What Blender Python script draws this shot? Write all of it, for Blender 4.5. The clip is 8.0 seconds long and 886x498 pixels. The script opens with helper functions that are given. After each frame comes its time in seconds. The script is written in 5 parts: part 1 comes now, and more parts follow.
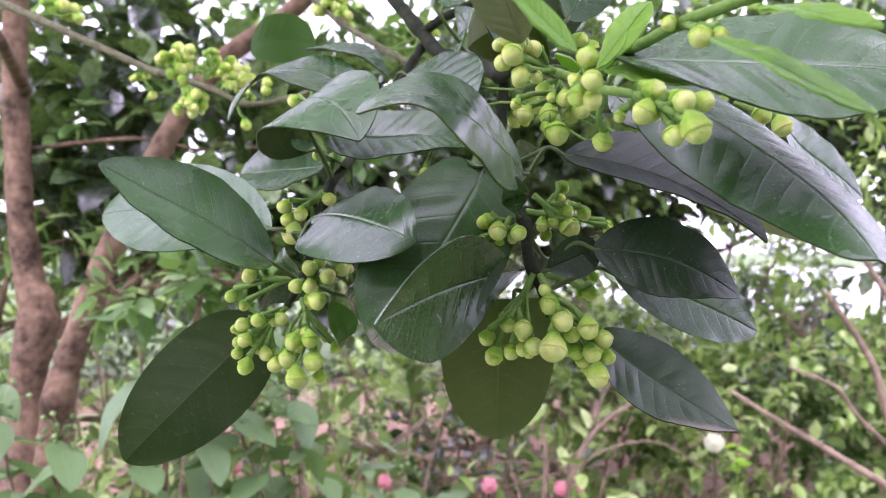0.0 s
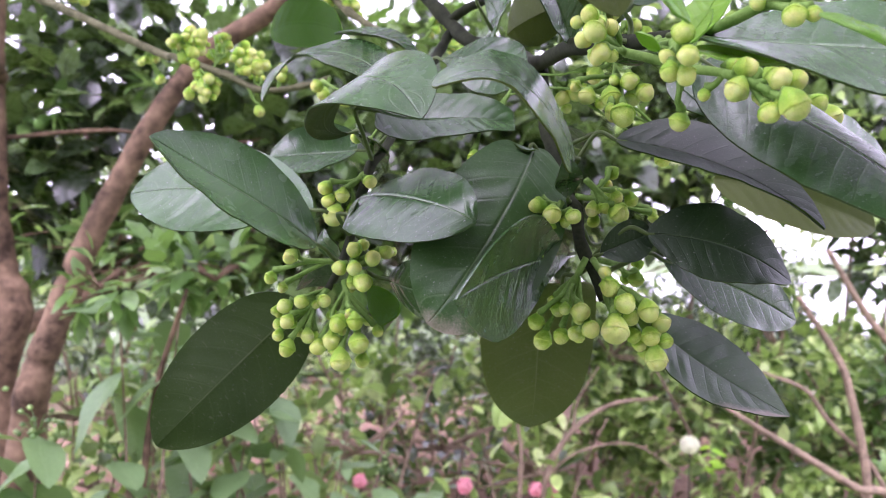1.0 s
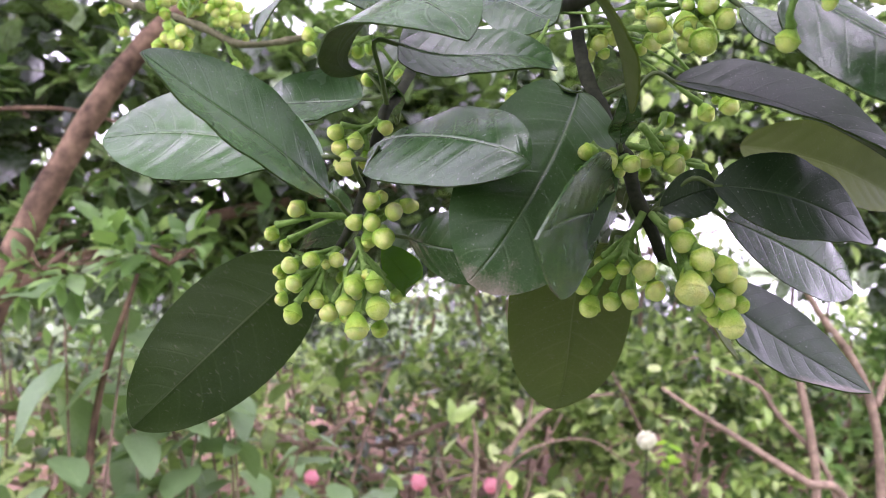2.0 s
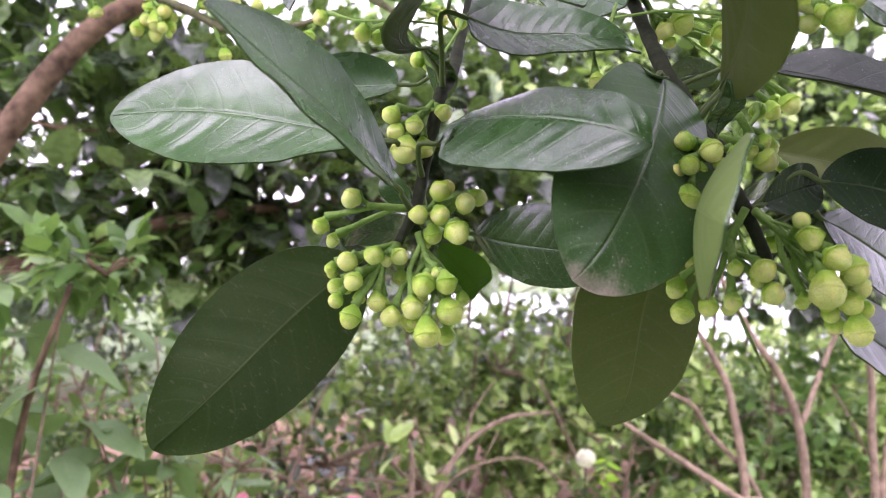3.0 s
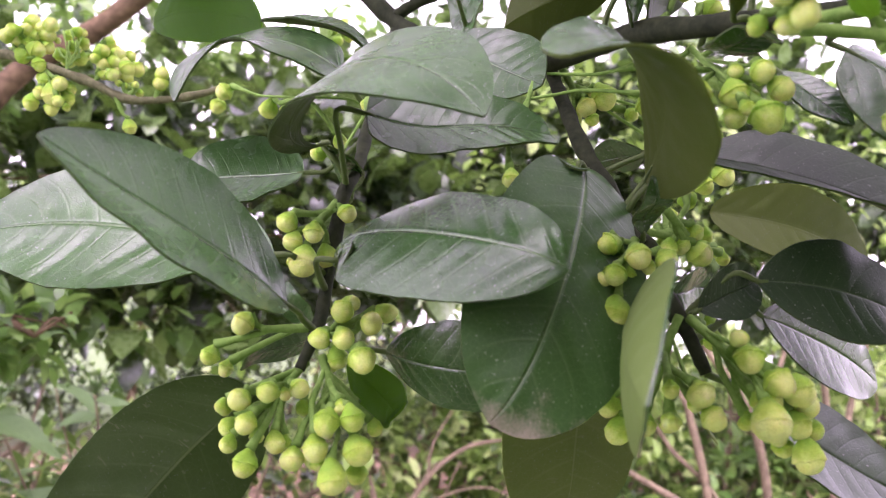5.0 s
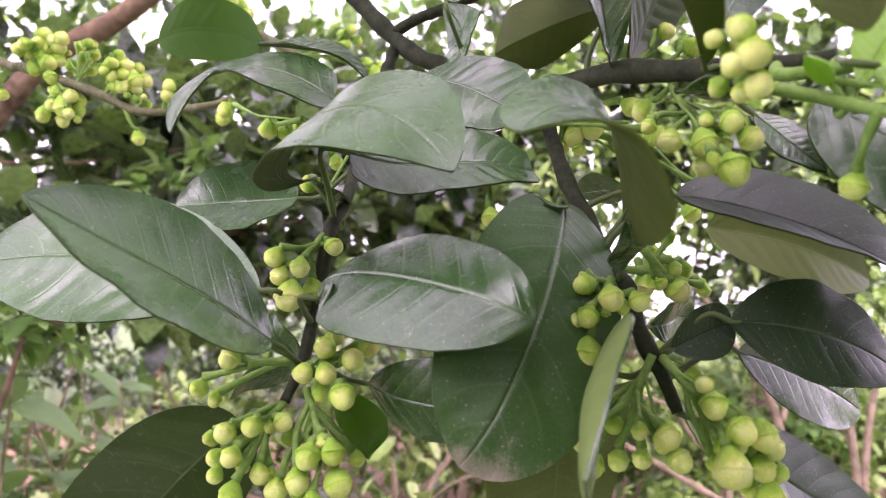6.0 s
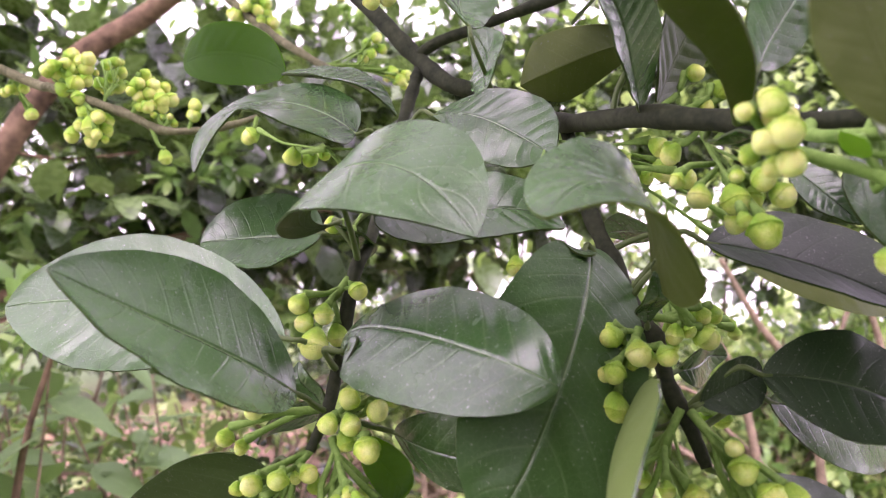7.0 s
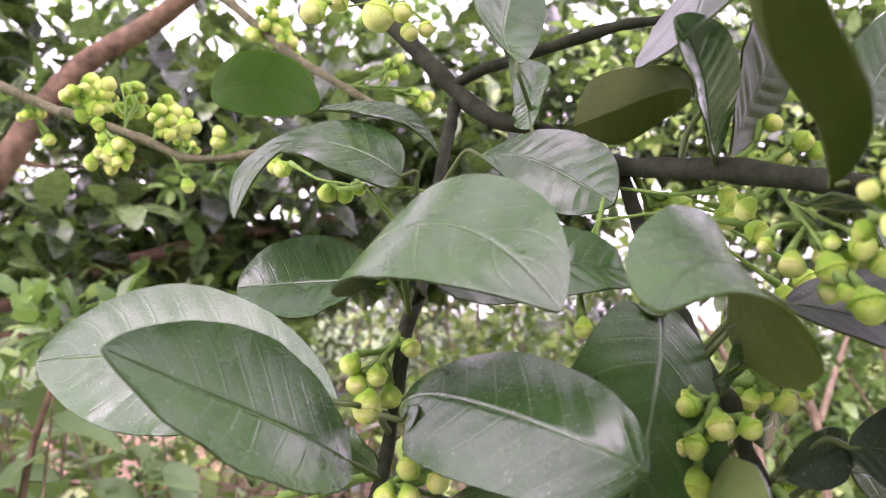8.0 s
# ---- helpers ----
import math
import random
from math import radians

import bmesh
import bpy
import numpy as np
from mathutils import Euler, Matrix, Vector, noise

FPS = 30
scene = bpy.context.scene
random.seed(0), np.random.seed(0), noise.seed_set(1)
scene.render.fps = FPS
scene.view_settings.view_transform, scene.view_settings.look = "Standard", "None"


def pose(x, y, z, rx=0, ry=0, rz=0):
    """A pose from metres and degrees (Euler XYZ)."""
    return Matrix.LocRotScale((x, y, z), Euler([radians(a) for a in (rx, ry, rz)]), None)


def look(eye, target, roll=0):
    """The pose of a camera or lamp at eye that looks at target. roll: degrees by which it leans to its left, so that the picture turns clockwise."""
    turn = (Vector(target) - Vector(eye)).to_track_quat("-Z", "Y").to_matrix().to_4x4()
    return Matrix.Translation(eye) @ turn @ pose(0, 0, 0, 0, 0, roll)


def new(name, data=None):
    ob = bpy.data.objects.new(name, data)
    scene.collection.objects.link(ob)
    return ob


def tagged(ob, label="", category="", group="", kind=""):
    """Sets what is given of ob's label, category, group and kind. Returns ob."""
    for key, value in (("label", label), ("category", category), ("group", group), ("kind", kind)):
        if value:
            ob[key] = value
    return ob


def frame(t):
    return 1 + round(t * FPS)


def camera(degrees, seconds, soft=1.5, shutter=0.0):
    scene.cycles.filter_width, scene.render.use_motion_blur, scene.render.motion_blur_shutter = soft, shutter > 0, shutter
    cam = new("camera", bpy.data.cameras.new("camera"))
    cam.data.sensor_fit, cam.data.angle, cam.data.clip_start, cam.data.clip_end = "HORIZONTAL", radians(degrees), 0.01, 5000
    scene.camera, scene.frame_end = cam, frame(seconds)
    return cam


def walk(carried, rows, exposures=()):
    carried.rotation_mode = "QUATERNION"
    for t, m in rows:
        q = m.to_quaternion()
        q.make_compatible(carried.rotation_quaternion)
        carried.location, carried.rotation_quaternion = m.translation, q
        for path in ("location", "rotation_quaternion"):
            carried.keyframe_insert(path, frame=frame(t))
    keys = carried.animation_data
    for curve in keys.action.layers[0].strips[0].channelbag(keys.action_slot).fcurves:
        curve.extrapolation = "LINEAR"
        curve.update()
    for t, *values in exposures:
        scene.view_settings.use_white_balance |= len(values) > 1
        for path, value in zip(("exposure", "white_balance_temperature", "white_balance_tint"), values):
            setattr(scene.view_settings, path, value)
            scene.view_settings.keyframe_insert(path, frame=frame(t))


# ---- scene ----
cam = camera(58.2, 8.0, soft=1.0)
cam.data.dof.use_dof, cam.data.dof.focus_distance, cam.data.dof.aperture_fstop = True, 0.40, 14.0
METRES, EYE, TILT, LEAN, TURN = 0.42, 1.5, 0.0, 0.0, 0.0
ROWS = [
    (0.0, 0.0, 0.0, 0.0, 0.0, 0.0, -0.0),
    (0.5, -0.0527, -0.0252, -0.0003, -1.06, 0.11, -0.38),
    (1.0, -0.1053, 0.0106, -0.0271, -2.29, 0.22, -1.03),
    (1.5, -0.1408, 0.0793, -0.0557, -3.73, -0.18, -1.28),
    (3.0, -0.3434, 0.2791, -0.1107, -11.78, 1.74, -2.78),
    (3.5, -0.384, 0.3253, -0.1087, -13.6, 2.32, -1.71),
    (4.0, -0.359, 0.3607, -0.0773, -14.72, 2.93, -0.07),
    (4.5, -0.3, 0.3648, -0.0434, -15.16, 3.26, 0.93),
    (5.0, -0.2808, 0.3497, -0.009, -14.8, 3.12, 0.23),
    (6.5, -0.2343, 0.3128, 0.0797, -11.91, 0.7, 0.2),
    (7.0, -0.2386, 0.3232, 0.1132, -10.95, 0.26, 0.24),
    (7.5, -0.3039, 0.3748, 0.125, -10.55, 0.3, 0.16),
    (8.0, -0.2902, 0.3767, 0.1659, -11.17, 0.47, 0.09),
]
walk(cam, [(t, pose(0, 0, EYE, TILT, LEAN, TURN) @ pose(METRES * x, METRES * y, METRES * z, 90 + pitch, roll, yaw)) for t, x, y, z, yaw, pitch, roll in ROWS],
     exposures=[(0.0, 2.50, 5780, 46), (4.0, 2.53, 6150, 49), (8.0, 2.62, 6340, 54)])

# ---- light: a bright overcast sky ----
world = bpy.data.worlds.new("overcast_sky")
scene.world = world
world.use_nodes = True
wn, wl = world.node_tree.nodes, world.node_tree.links
sky = wn.new("ShaderNodeTexSky")
sky.sky_type, sky.sun_disc = "NISHITA", False
sky.sun_elevation, sky.sun_rotation = radians(58), radians(195)
sky.dust_density, sky.air_density = 1.0, 1.0
pale = wn.new("ShaderNodeHueSaturation")
pale.inputs["Saturation"].default_value = 0.04
wl.new(sky.outputs["Color"], pale.inputs["Color"])
wl.new(pale.outputs["Color"], wn["Background"].inputs["Color"])
wn["Background"].inputs["Strength"].default_value = 0.15
sun = new("sun", bpy.data.lights.new("sun", "SUN"))
sun.data.energy, sun.data.angle, sun.data.color = 1.1, radians(60), (1.0, 0.97, 0.94)
sun.matrix_world = look((-1.0, -3.4, 8.0), (0, 0.4, 1.5))


# ---- materials ----
def material(name):
    m = bpy.data.materials.new(name)
    m.use_nodes = True
    return m, m.node_tree.nodes, m.node_tree.links, m.node_tree.nodes["Principled BSDF"]


def node(nodes, kind, **values):
    n = nodes.new(kind)
    for key, v in values.items():
        n.inputs[key].default_value = v
    return n


def ramp(nodes, stops):
    r = nodes.new("ShaderNodeValToRGB")
    r.color_ramp.elements[0].position, r.color_ramp.elements[0].color = stops[0][0], (*stops[0][1], 1)
    r.color_ramp.elements[1].position, r.color_ramp.elements[1].color = stops[-1][0], (*stops[-1][1], 1)
    for at, c in stops[1:-1]:
        r.color_ramp.elements.new(at).color = (*c, 1)
    return r


def mix(nodes, links, how, fac, a, b):
    m = nodes.new("ShaderNodeMix")
    m.data_type, m.blend_type = "RGBA", how
    for n, v in ((0, fac), (6, a), (7, b)):
        if isinstance(v, bpy.types.NodeSocket):
            links.new(v, m.inputs[n])
        else:
            m.inputs[n].default_value = v if n == 0 else (*v, 1)
    return m.outputs[2]


def math_(nodes, links, op, a, b=0.0):
    m = nodes.new("ShaderNodeMath")
    m.operation = op
    for n, v in ((0, a), (1, b)):
        if isinstance(v, bpy.types.NodeSocket):
            links.new(v, m.inputs[n])
        else:
            m.inputs[n].default_value = v
    return m.outputs[0]


def leaf_material(name, dark, light, vein, rough, through_colour, through_part, dust=0.25, spec=0.5, stain=0.0, along_tip=1.0, along_edge=-0.10, threads=0.0, show=0.05):
    """A leaf's face: blade, midrib and side veins along the leaf's own coordinates, specks of dust."""
    m, nodes, links, bsdf = material(name)
    uv = nodes.new("ShaderNodeUVMap")
    part_ = nodes.new("ShaderNodeSeparateXYZ")
    links.new(uv.outputs["UV"], part_.inputs[0])
    u, v = part_.outputs[0], part_.outputs[1]
    side = math_(nodes, links, "ABSOLUTE", v)
    tc = nodes.new("ShaderNodeTexCoord")
    info = nodes.new("ShaderNodeObjectInfo")
    big = node(nodes, "ShaderNodeTexNoise", Scale=28.0, Detail=4.0)
    links.new(tc.outputs["Object"], big.inputs["Vector"])
    fac = math_(nodes, links, "ADD", math_(nodes, links, "MULTIPLY", big.outputs[0], 0.7), math_(nodes, links, "MULTIPLY", info.outputs["Random"], 0.35))
    blade = ramp(nodes, [(0.25, dark), (0.85, light)])
    links.new(fac, blade.inputs[0])
    # midrib: a thin pale line that thins out to the tip
    rib_w = math_(nodes, links, "SUBTRACT", 0.021, math_(nodes, links, "MULTIPLY", u, 0.014))
    rib = math_(nodes, links, "LESS_THAN", side, rib_w)
    # side veins, each in the groove between two puffed fields
    lines = nodes.new("ShaderNodeUVMap")
    lines.uv_map = "Veins"
    vein_part = nodes.new("ShaderNodeSeparateXYZ")
    links.new(lines.outputs["UV"], vein_part.inputs[0])
    wave = math_(nodes, links, "ABSOLUTE", math_(nodes, links, "COSINE", math_(nodes, links, "MULTIPLY", vein_part.outputs[0], math.pi)))
    fade = math_(nodes, links, "SUBTRACT", 1.0, math_(nodes, links, "POWER", side, 3.0))
    veins = math_(nodes, links, "MULTIPLY", math_(nodes, links, "POWER", wave, 90.0), fade)
    net = nodes.new("ShaderNodeTexVoronoi")
    net.feature = "DISTANCE_TO_EDGE"
    net.inputs["Scale"].default_value = 330.0
    links.new(tc.outputs["Object"], net.inputs["Vector"])
    mesh_ = ramp(nodes, [(0.0, (1, 1, 1)), (0.10, (0, 0, 0))])
    links.new(net.outputs["Distance"], mesh_.inputs[0])
    col = mix(nodes, links, "MIX", math_(nodes, links, "MULTIPLY", mesh_.outputs[0], 0.6 * show), blade.outputs[0], vein)
    col = mix(nodes, links, "MIX", math_(nodes, links, "MULTIPLY", veins, show), col, vein)
    col = mix(nodes, links, "MIX", math_(nodes, links, "MULTIPLY", rib, 0.6), col, vein)
    speck = node(nodes, "ShaderNodeTexNoise", Scale=900.0, Detail=2.0)
    links.new(tc.outputs["Object"], speck.inputs["Vector"])
    spots = ramp(nodes, [(0.66, (0, 0, 0)), (0.74, (1, 1, 1))])
    links.new(speck.outputs[0], spots.inputs[0])
    patch = node(nodes, "ShaderNodeTexNoise", Scale=60.0, Detail=3.0)
    links.new(tc.outputs["Object"], patch.inputs["Vector"])
    dusty = math_(nodes, links, "MULTIPLY", math_(nodes, links, "MULTIPLY", spots.outputs[0], patch.outputs[0]), dust)
    col = mix(nodes, links, "MIX", dusty, col, (0.42, 0.42, 0.38))
    # thin pinkish film: dust, and the sky's sheen put into the colour
    dust_sheen = math_(nodes, links, "MULTIPLY", math_(nodes, links, "MULTIPLY", patch.outputs[0], big.outputs[0]), 0.075 * dust)
    col = mix(nodes, links, "MIX", dust_sheen, col, (0.34, 0.31, 0.28))
    if threads:
        # short pale scratches across the blade
        across_ = nodes.new("ShaderNodeCombineXYZ")
        links.new(math_(nodes, links, "MULTIPLY", u, 75.0), across_.inputs[0])
        links.new(math_(nodes, links, "MULTIPLY", v, 5.0), across_.inputs[1])
        links.new(info.outputs["Random"], across_.inputs[2])
        scratch = node(nodes, "ShaderNodeTexNoise", Scale=1.0, Detail=1.0, Distortion=0.6)
        links.new(across_.outputs[0], scratch.inputs["Vector"])
        lines_ = ramp(nodes, [(0.68, (0, 0, 0)), (0.73, (1, 1, 1))])
        links.new(scratch.outputs[0], lines_.inputs[0])
        col = mix(nodes, links, "MIX", math_(nodes, links, "MULTIPLY", lines_.outputs[0], threads), col, (0.20, 0.19, 0.11))
    if stain:
        # a beige crust of dust towards the tip, with a ragged edge
        reach_ = math_(nodes, links, "ADD", math_(nodes, links, "MULTIPLY", u, along_tip), math_(nodes, links, "MULTIPLY", v, along_edge))
        ragged = math_(nodes, links, "ADD", reach_, math_(nodes, links, "ADD", math_(nodes, links, "MULTIPLY", patch.outputs[0], 0.28), math_(nodes, links, "MULTIPLY", speck.outputs[0], 0.12)))
        crust = ramp(nodes, [(0.0, (0, 0, 0)), (1.0, (1, 1, 1))])
        links.new(math_(nodes, links, "MULTIPLY", math_(nodes, links, "SUBTRACT", ragged, 1.11), 8.0), crust.inputs[0])
        col = mix(nodes, links, "MIX", math_(nodes, links, "MULTIPLY", crust.outputs[0], stain), col, (0.30, 0.24, 0.20))
    links.new(col, bsdf.inputs["Base Color"])
    film = math_(nodes, links, "ADD", math_(nodes, links, "MULTIPLY", patch.outputs[0], 0.22), rough - 0.11)
    links.new(film, bsdf.inputs["Roughness"])
    bsdf.inputs["Specular IOR Level"].default_value = spec
    fine = node(nodes, "ShaderNodeTexVoronoi", Scale=1500.0)
    links.new(tc.outputs["Object"], fine.inputs["Vector"])
    relief = math_(nodes, links, "ADD", math_(nodes, links, "MULTIPLY", fine.outputs[0], 0.06), math_(nodes, links, "MULTIPLY", veins, -0.2))
    relief = math_(nodes, links, "ADD", relief, math_(nodes, links, "ADD", math_(nodes, links, "MULTIPLY", mesh_.outputs[0], -0.06), math_(nodes, links, "MULTIPLY", patch.outputs[0], 0.9)))
    channel = math_(nodes, links, "MAXIMUM", math_(nodes, links, "SUBTRACT", 1.0, math_(nodes, links, "MULTIPLY", side, 28.0)), 0.0)
    relief = math_(nodes, links, "SUBTRACT", relief, math_(nodes, links, "MULTIPLY", channel, 0.7))
    bump = node(nodes, "ShaderNodeBump", Strength=0.6, Distance=0.0008)
    links.new(relief, bump.inputs["Height"])
    links.new(bump.outputs[0], bsdf.inputs["Normal"])
    glow = node(nodes, "ShaderNodeBsdfTranslucent", Color=(*through_colour, 1))
    shade = node(nodes, "ShaderNodeMixShader", Fac=through_part)
    links.new(bsdf.outputs[0], shade.inputs[1])
    links.new(glow.outputs[0], shade.inputs[2])
    links.new(shade.outputs[0], nodes["Material Output"].inputs["Surface"])
    return m


def foliage_material(name, dark, mid, light, through_part=0.3, rough=0.45, spec=0.8):
    m, nodes, links, bsdf = material(name)
    geo = nodes.new("ShaderNodeNewGeometry")
    tone = ramp(nodes, [(0.0, dark), (0.3, tuple(0.75 * p + 0.25 * q for p, q in zip(dark, mid))), (0.65, mid), (1.0, light)])
    links.new(geo.outputs["Random Per Island"], tone.inputs[0])
    tc = nodes.new("ShaderNodeTexCoord")
    noise_ = node(nodes, "ShaderNodeTexNoise", Scale=40.0, Detail=3.0)
    links.new(tc.outputs["Object"], noise_.inputs["Vector"])
    mottle = ramp(nodes, [(0.3, (0.6, 0.6, 0.6)), (0.7, (1.3, 1.3, 1.2))])
    links.new(noise_.outputs[0], mottle.inputs[0])
    col = mix(nodes, links, "MULTIPLY", 0.8, tone.outputs[0], mottle.outputs[0])
    links.new(col, bsdf.inputs["Base Color"])
    bsdf.inputs["Specular IOR Level"].default_value = spec
    rough_ = math_(nodes, links, "ADD", math_(nodes, links, "MULTIPLY", noise_.outputs[0], 0.3), rough - 0.15)
    links.new(rough_, bsdf.inputs["Roughness"])
    bright = mix(nodes, links, "MIX", 0.5, tone.outputs[0], (0.25, 0.45, 0.06))
    glow = nodes.new("ShaderNodeBsdfTranslucent")
    links.new(bright, glow.inputs["Color"])
    shade = node(nodes, "ShaderNodeMixShader", Fac=through_part)
    links.new(bsdf.outputs[0], shade.inputs[1])
    links.new(glow.outputs[0], shade.inputs[2])
    links.new(shade.outputs[0], nodes["Material Output"].inputs["Surface"])
    return m


def bark_material(name, dark, light, scale=30.0, relief=0.004):
    m, nodes, links, bsdf = material(name)
    tc = nodes.new("ShaderNodeTexCoord")
    n1 = node(nodes, "ShaderNodeTexNoise", Scale=scale, Detail=6.0, Roughness=0.65)
    n2 = node(nodes, "ShaderNodeTexNoise", Scale=scale * 5, Detail=4.0)
    links.new(tc.outputs["Object"], n1.inputs["Vector"])
    links.new(tc.outputs["Object"], n2.inputs["Vector"])
    both = math_(nodes, links, "ADD", math_(nodes, links, "MULTIPLY", n1.outputs[0], 0.65), math_(nodes, links, "MULTIPLY", n2.outputs[0], 0.35))
    tone = ramp(nodes, [(0.36, dark), (0.64, light)])
    links.new(both, tone.inputs[0])
    links.new(tone.outputs[0], bsdf.inputs["Base Color"])
    bsdf.inputs["Roughness"].default_value = 0.85
    bsdf.inputs["Specular IOR Level"].default_value = 0.2
    bump = node(nodes, "ShaderNodeBump", Strength=0.6, Distance=relief)
    links.new(both, bump.inputs["Height"])
    links.new(bump.outputs[0], bsdf.inputs["Normal"])
    return m


def bud_material(name, low, middle, high, grain):
    """Velvety bud skin: green at the stalk, yellower at the tip, blotched, finely pitted, each bud a little different."""
    m, nodes, links, bsdf = material(name)
    tc = nodes.new("ShaderNodeTexCoord")
    sep = nodes.new("ShaderNodeSeparateXYZ")
    links.new(tc.outputs["Object"], sep.inputs[0])
    info = nodes.new("ShaderNodeObjectInfo")
    n1 = node(nodes, "ShaderNodeTexNoise", Scale=3.2, Detail=5.0, Roughness=0.6)
    links.new(tc.outputs["Object"], n1.inputs["Vector"])
    each = math_(nodes, links, "MULTIPLY", math_(nodes, links, "SUBTRACT", info.outputs["Random"], 0.5), 0.4)
    blotch = math_(nodes, links, "MULTIPLY", math_(nodes, links, "SUBTRACT", n1.outputs[0], 0.5), 0.7)
    tone = ramp(nodes, [(0.25, low), (0.55, middle), (0.85, high)])
    links.new(math_(nodes, links, "ADD", math_(nodes, links, "ADD", sep.outputs[2], 0.5), math_(nodes, links, "ADD", blotch, each)), tone.inputs[0])
    pits = node(nodes, "ShaderNodeTexVoronoi", Scale=grain)
    links.new(tc.outputs["Object"], pits.inputs["Vector"])
    dots = ramp(nodes, [(0.08, (0.62, 0.72, 0.46)), (0.45, (1, 1, 1))])
    links.new(pits.outputs[0], dots.inputs[0])
    col = mix(nodes, links, "MULTIPLY", 0.8, tone.outputs[0], dots.outputs[0])
    links.new(col, bsdf.inputs["Base Color"])
    bsdf.inputs["Roughness"].default_value = 0.66
    bsdf.inputs["Specular IOR Level"].default_value = 0.25
    bsdf.inputs["Subsurface Weight"].default_value = 0.5
    bsdf.inputs["Subsurface Radius"].default_value = (0.5, 0.8, 0.15)
    bsdf.inputs["Subsurface Scale"].default_value = 0.003
    lumps = math_(nodes, links, "ADD", pits.outputs[0], math_(nodes, links, "MULTIPLY", n1.outputs[0], 0.7))
    bump = node(nodes, "ShaderNodeBump", Strength=0.4, Distance=0.0007)
    links.new(lumps, bump.inputs["Height"])
    links.new(bump.outputs[0], bsdf.inputs["Normal"])
    return m


LEAF_TOP = leaf_material("leaf_upper_face", (0.011, 0.046, 0.008), (0.038, 0.125, 0.021), (0.15, 0.23, 0.10), 0.25, (0.30, 0.60, 0.08), 0.04, dust=0.9, spec=0.85, show=0.2)
LEAF_DUSTY = leaf_material("dusty_leaf_upper_face", (0.010, 0.040, 0.007), (0.032, 0.100, 0.016), (0.12, 0.18, 0.08), 0.32, (0.30, 0.60, 0.08), 0.03, dust=0.7, spec=0.45, stain=0.75, along_edge=0.06, show=0.2)
# leaves in shade: the shade is put into darker colour and weaker gloss
LEAF_SHADED = leaf_material("shaded_leaf_upper_face", (0.006, 0.018, 0.006), (0.016, 0.044, 0.012), (0.08, 0.12, 0.06), 0.38, (0.30, 0.60, 0.08), 0.02, dust=0.7, spec=0.4, show=0.14)
LEAF_RIM = leaf_material("dusty_rim_leaf_upper_face", (0.010, 0.032, 0.007), (0.028, 0.080, 0.016), (0.10, 0.14, 0.07), 0.34, (0.30, 0.60, 0.08), 0.06, dust=0.9, spec=0.8, stain=0.75, along_tip=0.72, along_edge=0.5)
LEAF_UNDER = leaf_material("leaf_lower_face", (0.019, 0.040, 0.008), (0.038, 0.068, 0.014), (0.11, 0.15, 0.055), 0.46, (0.34, 0.64, 0.05), 0.11, dust=0.2, spec=0.2, threads=0.3, show=0.12)
THIN_TOP = leaf_material("thin_leaf_upper_face", (0.010, 0.034, 0.007), (0.030, 0.090, 0.016), (0.10, 0.15, 0.07), 0.31, (0.34, 0.60, 0.07), 0.22, dust=0.8, spec=0.9)
THIN_UNDER = leaf_material("thin_leaf_lower_face", (0.016, 0.046, 0.004), (0.034, 0.085, 0.008), (0.035, 0.075, 0.010), 0.5, (0.30, 0.62, 0.015), 0.45, dust=0.2, spec=0.1, show=0.12)
AGED_UNDER = leaf_material("aged_leaf_lower_face", (0.080, 0.120, 0.026), (0.150, 0.180, 0.050), (0.24, 0.26, 0.11), 0.46, (0.46, 0.60, 0.08), 0.30, dust=0.9, spec=0.3, stain=0.6, along_tip=0.8, along_edge=0.1, threads=0.5, show=0.3)
OLIVE_UNDER = leaf_material("olive_leaf_lower_face", (0.050, 0.070, 0.013), (0.082, 0.108, 0.024), (0.13, 0.16, 0.05), 0.5, (0.42, 0.55, 0.06), 0.30, dust=0.4, spec=0.2, threads=0.3, show=0.2)
PALE_UNDER = leaf_material("pale_leaf_lower_face", (0.13, 0.20, 0.05), (0.21, 0.29, 0.09), (0.24, 0.32, 0.12), 0.55, (0.40, 0.64, 0.06), 0.25, dust=0.3, spec=0.3)
YOUNG_TOP = leaf_material("young_leaf_upper_face", (0.14, 0.30, 0.022), (0.27, 0.47, 0.05), (0.32, 0.50, 0.12), 0.30, (0.48, 0.85, 0.06), 0.45, dust=0.05)
YOUNG_UNDER = leaf_material("young_leaf_lower_face", (0.16, 0.32, 0.06), (0.28, 0.46, 0.10), (0.34, 0.52, 0.16), 0.5, (0.40, 0.70, 0.06), 0.30, dust=0.05)
BUD = bud_material("bud_skin", (0.22, 0.39, 0.042), (0.37, 0.51, 0.078), (0.60, 0.65, 0.22), 19.0)
STALK = bark_material("green_stalk", (0.10, 0.20, 0.036), (0.20, 0.33, 0.080), 120.0, 0.0006)
TWIG_PALE = bark_material("pale_twig_bark", (0.06, 0.062, 0.03), (0.19, 0.185, 0.105), 110.0, 0.0012)
TWIG = bark_material("twig_bark", (0.010, 0.014, 0.006), (0.034, 0.041, 0.020), 90.0, 0.0006)
BARK = bark_material("trunk_bark", (0.032, 0.020, 0.012), (0.235, 0.155, 0.098), 9.0, 0.010)
STEM = bark_material("pink_stem_bark", (0.09, 0.068, 0.046), (0.31, 0.232, 0.160), 20.0, 0.003)
# foliage in shade: the shade is put into these near-black leaf colours
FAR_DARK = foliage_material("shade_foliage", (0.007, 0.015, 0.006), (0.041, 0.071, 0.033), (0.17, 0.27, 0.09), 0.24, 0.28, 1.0)
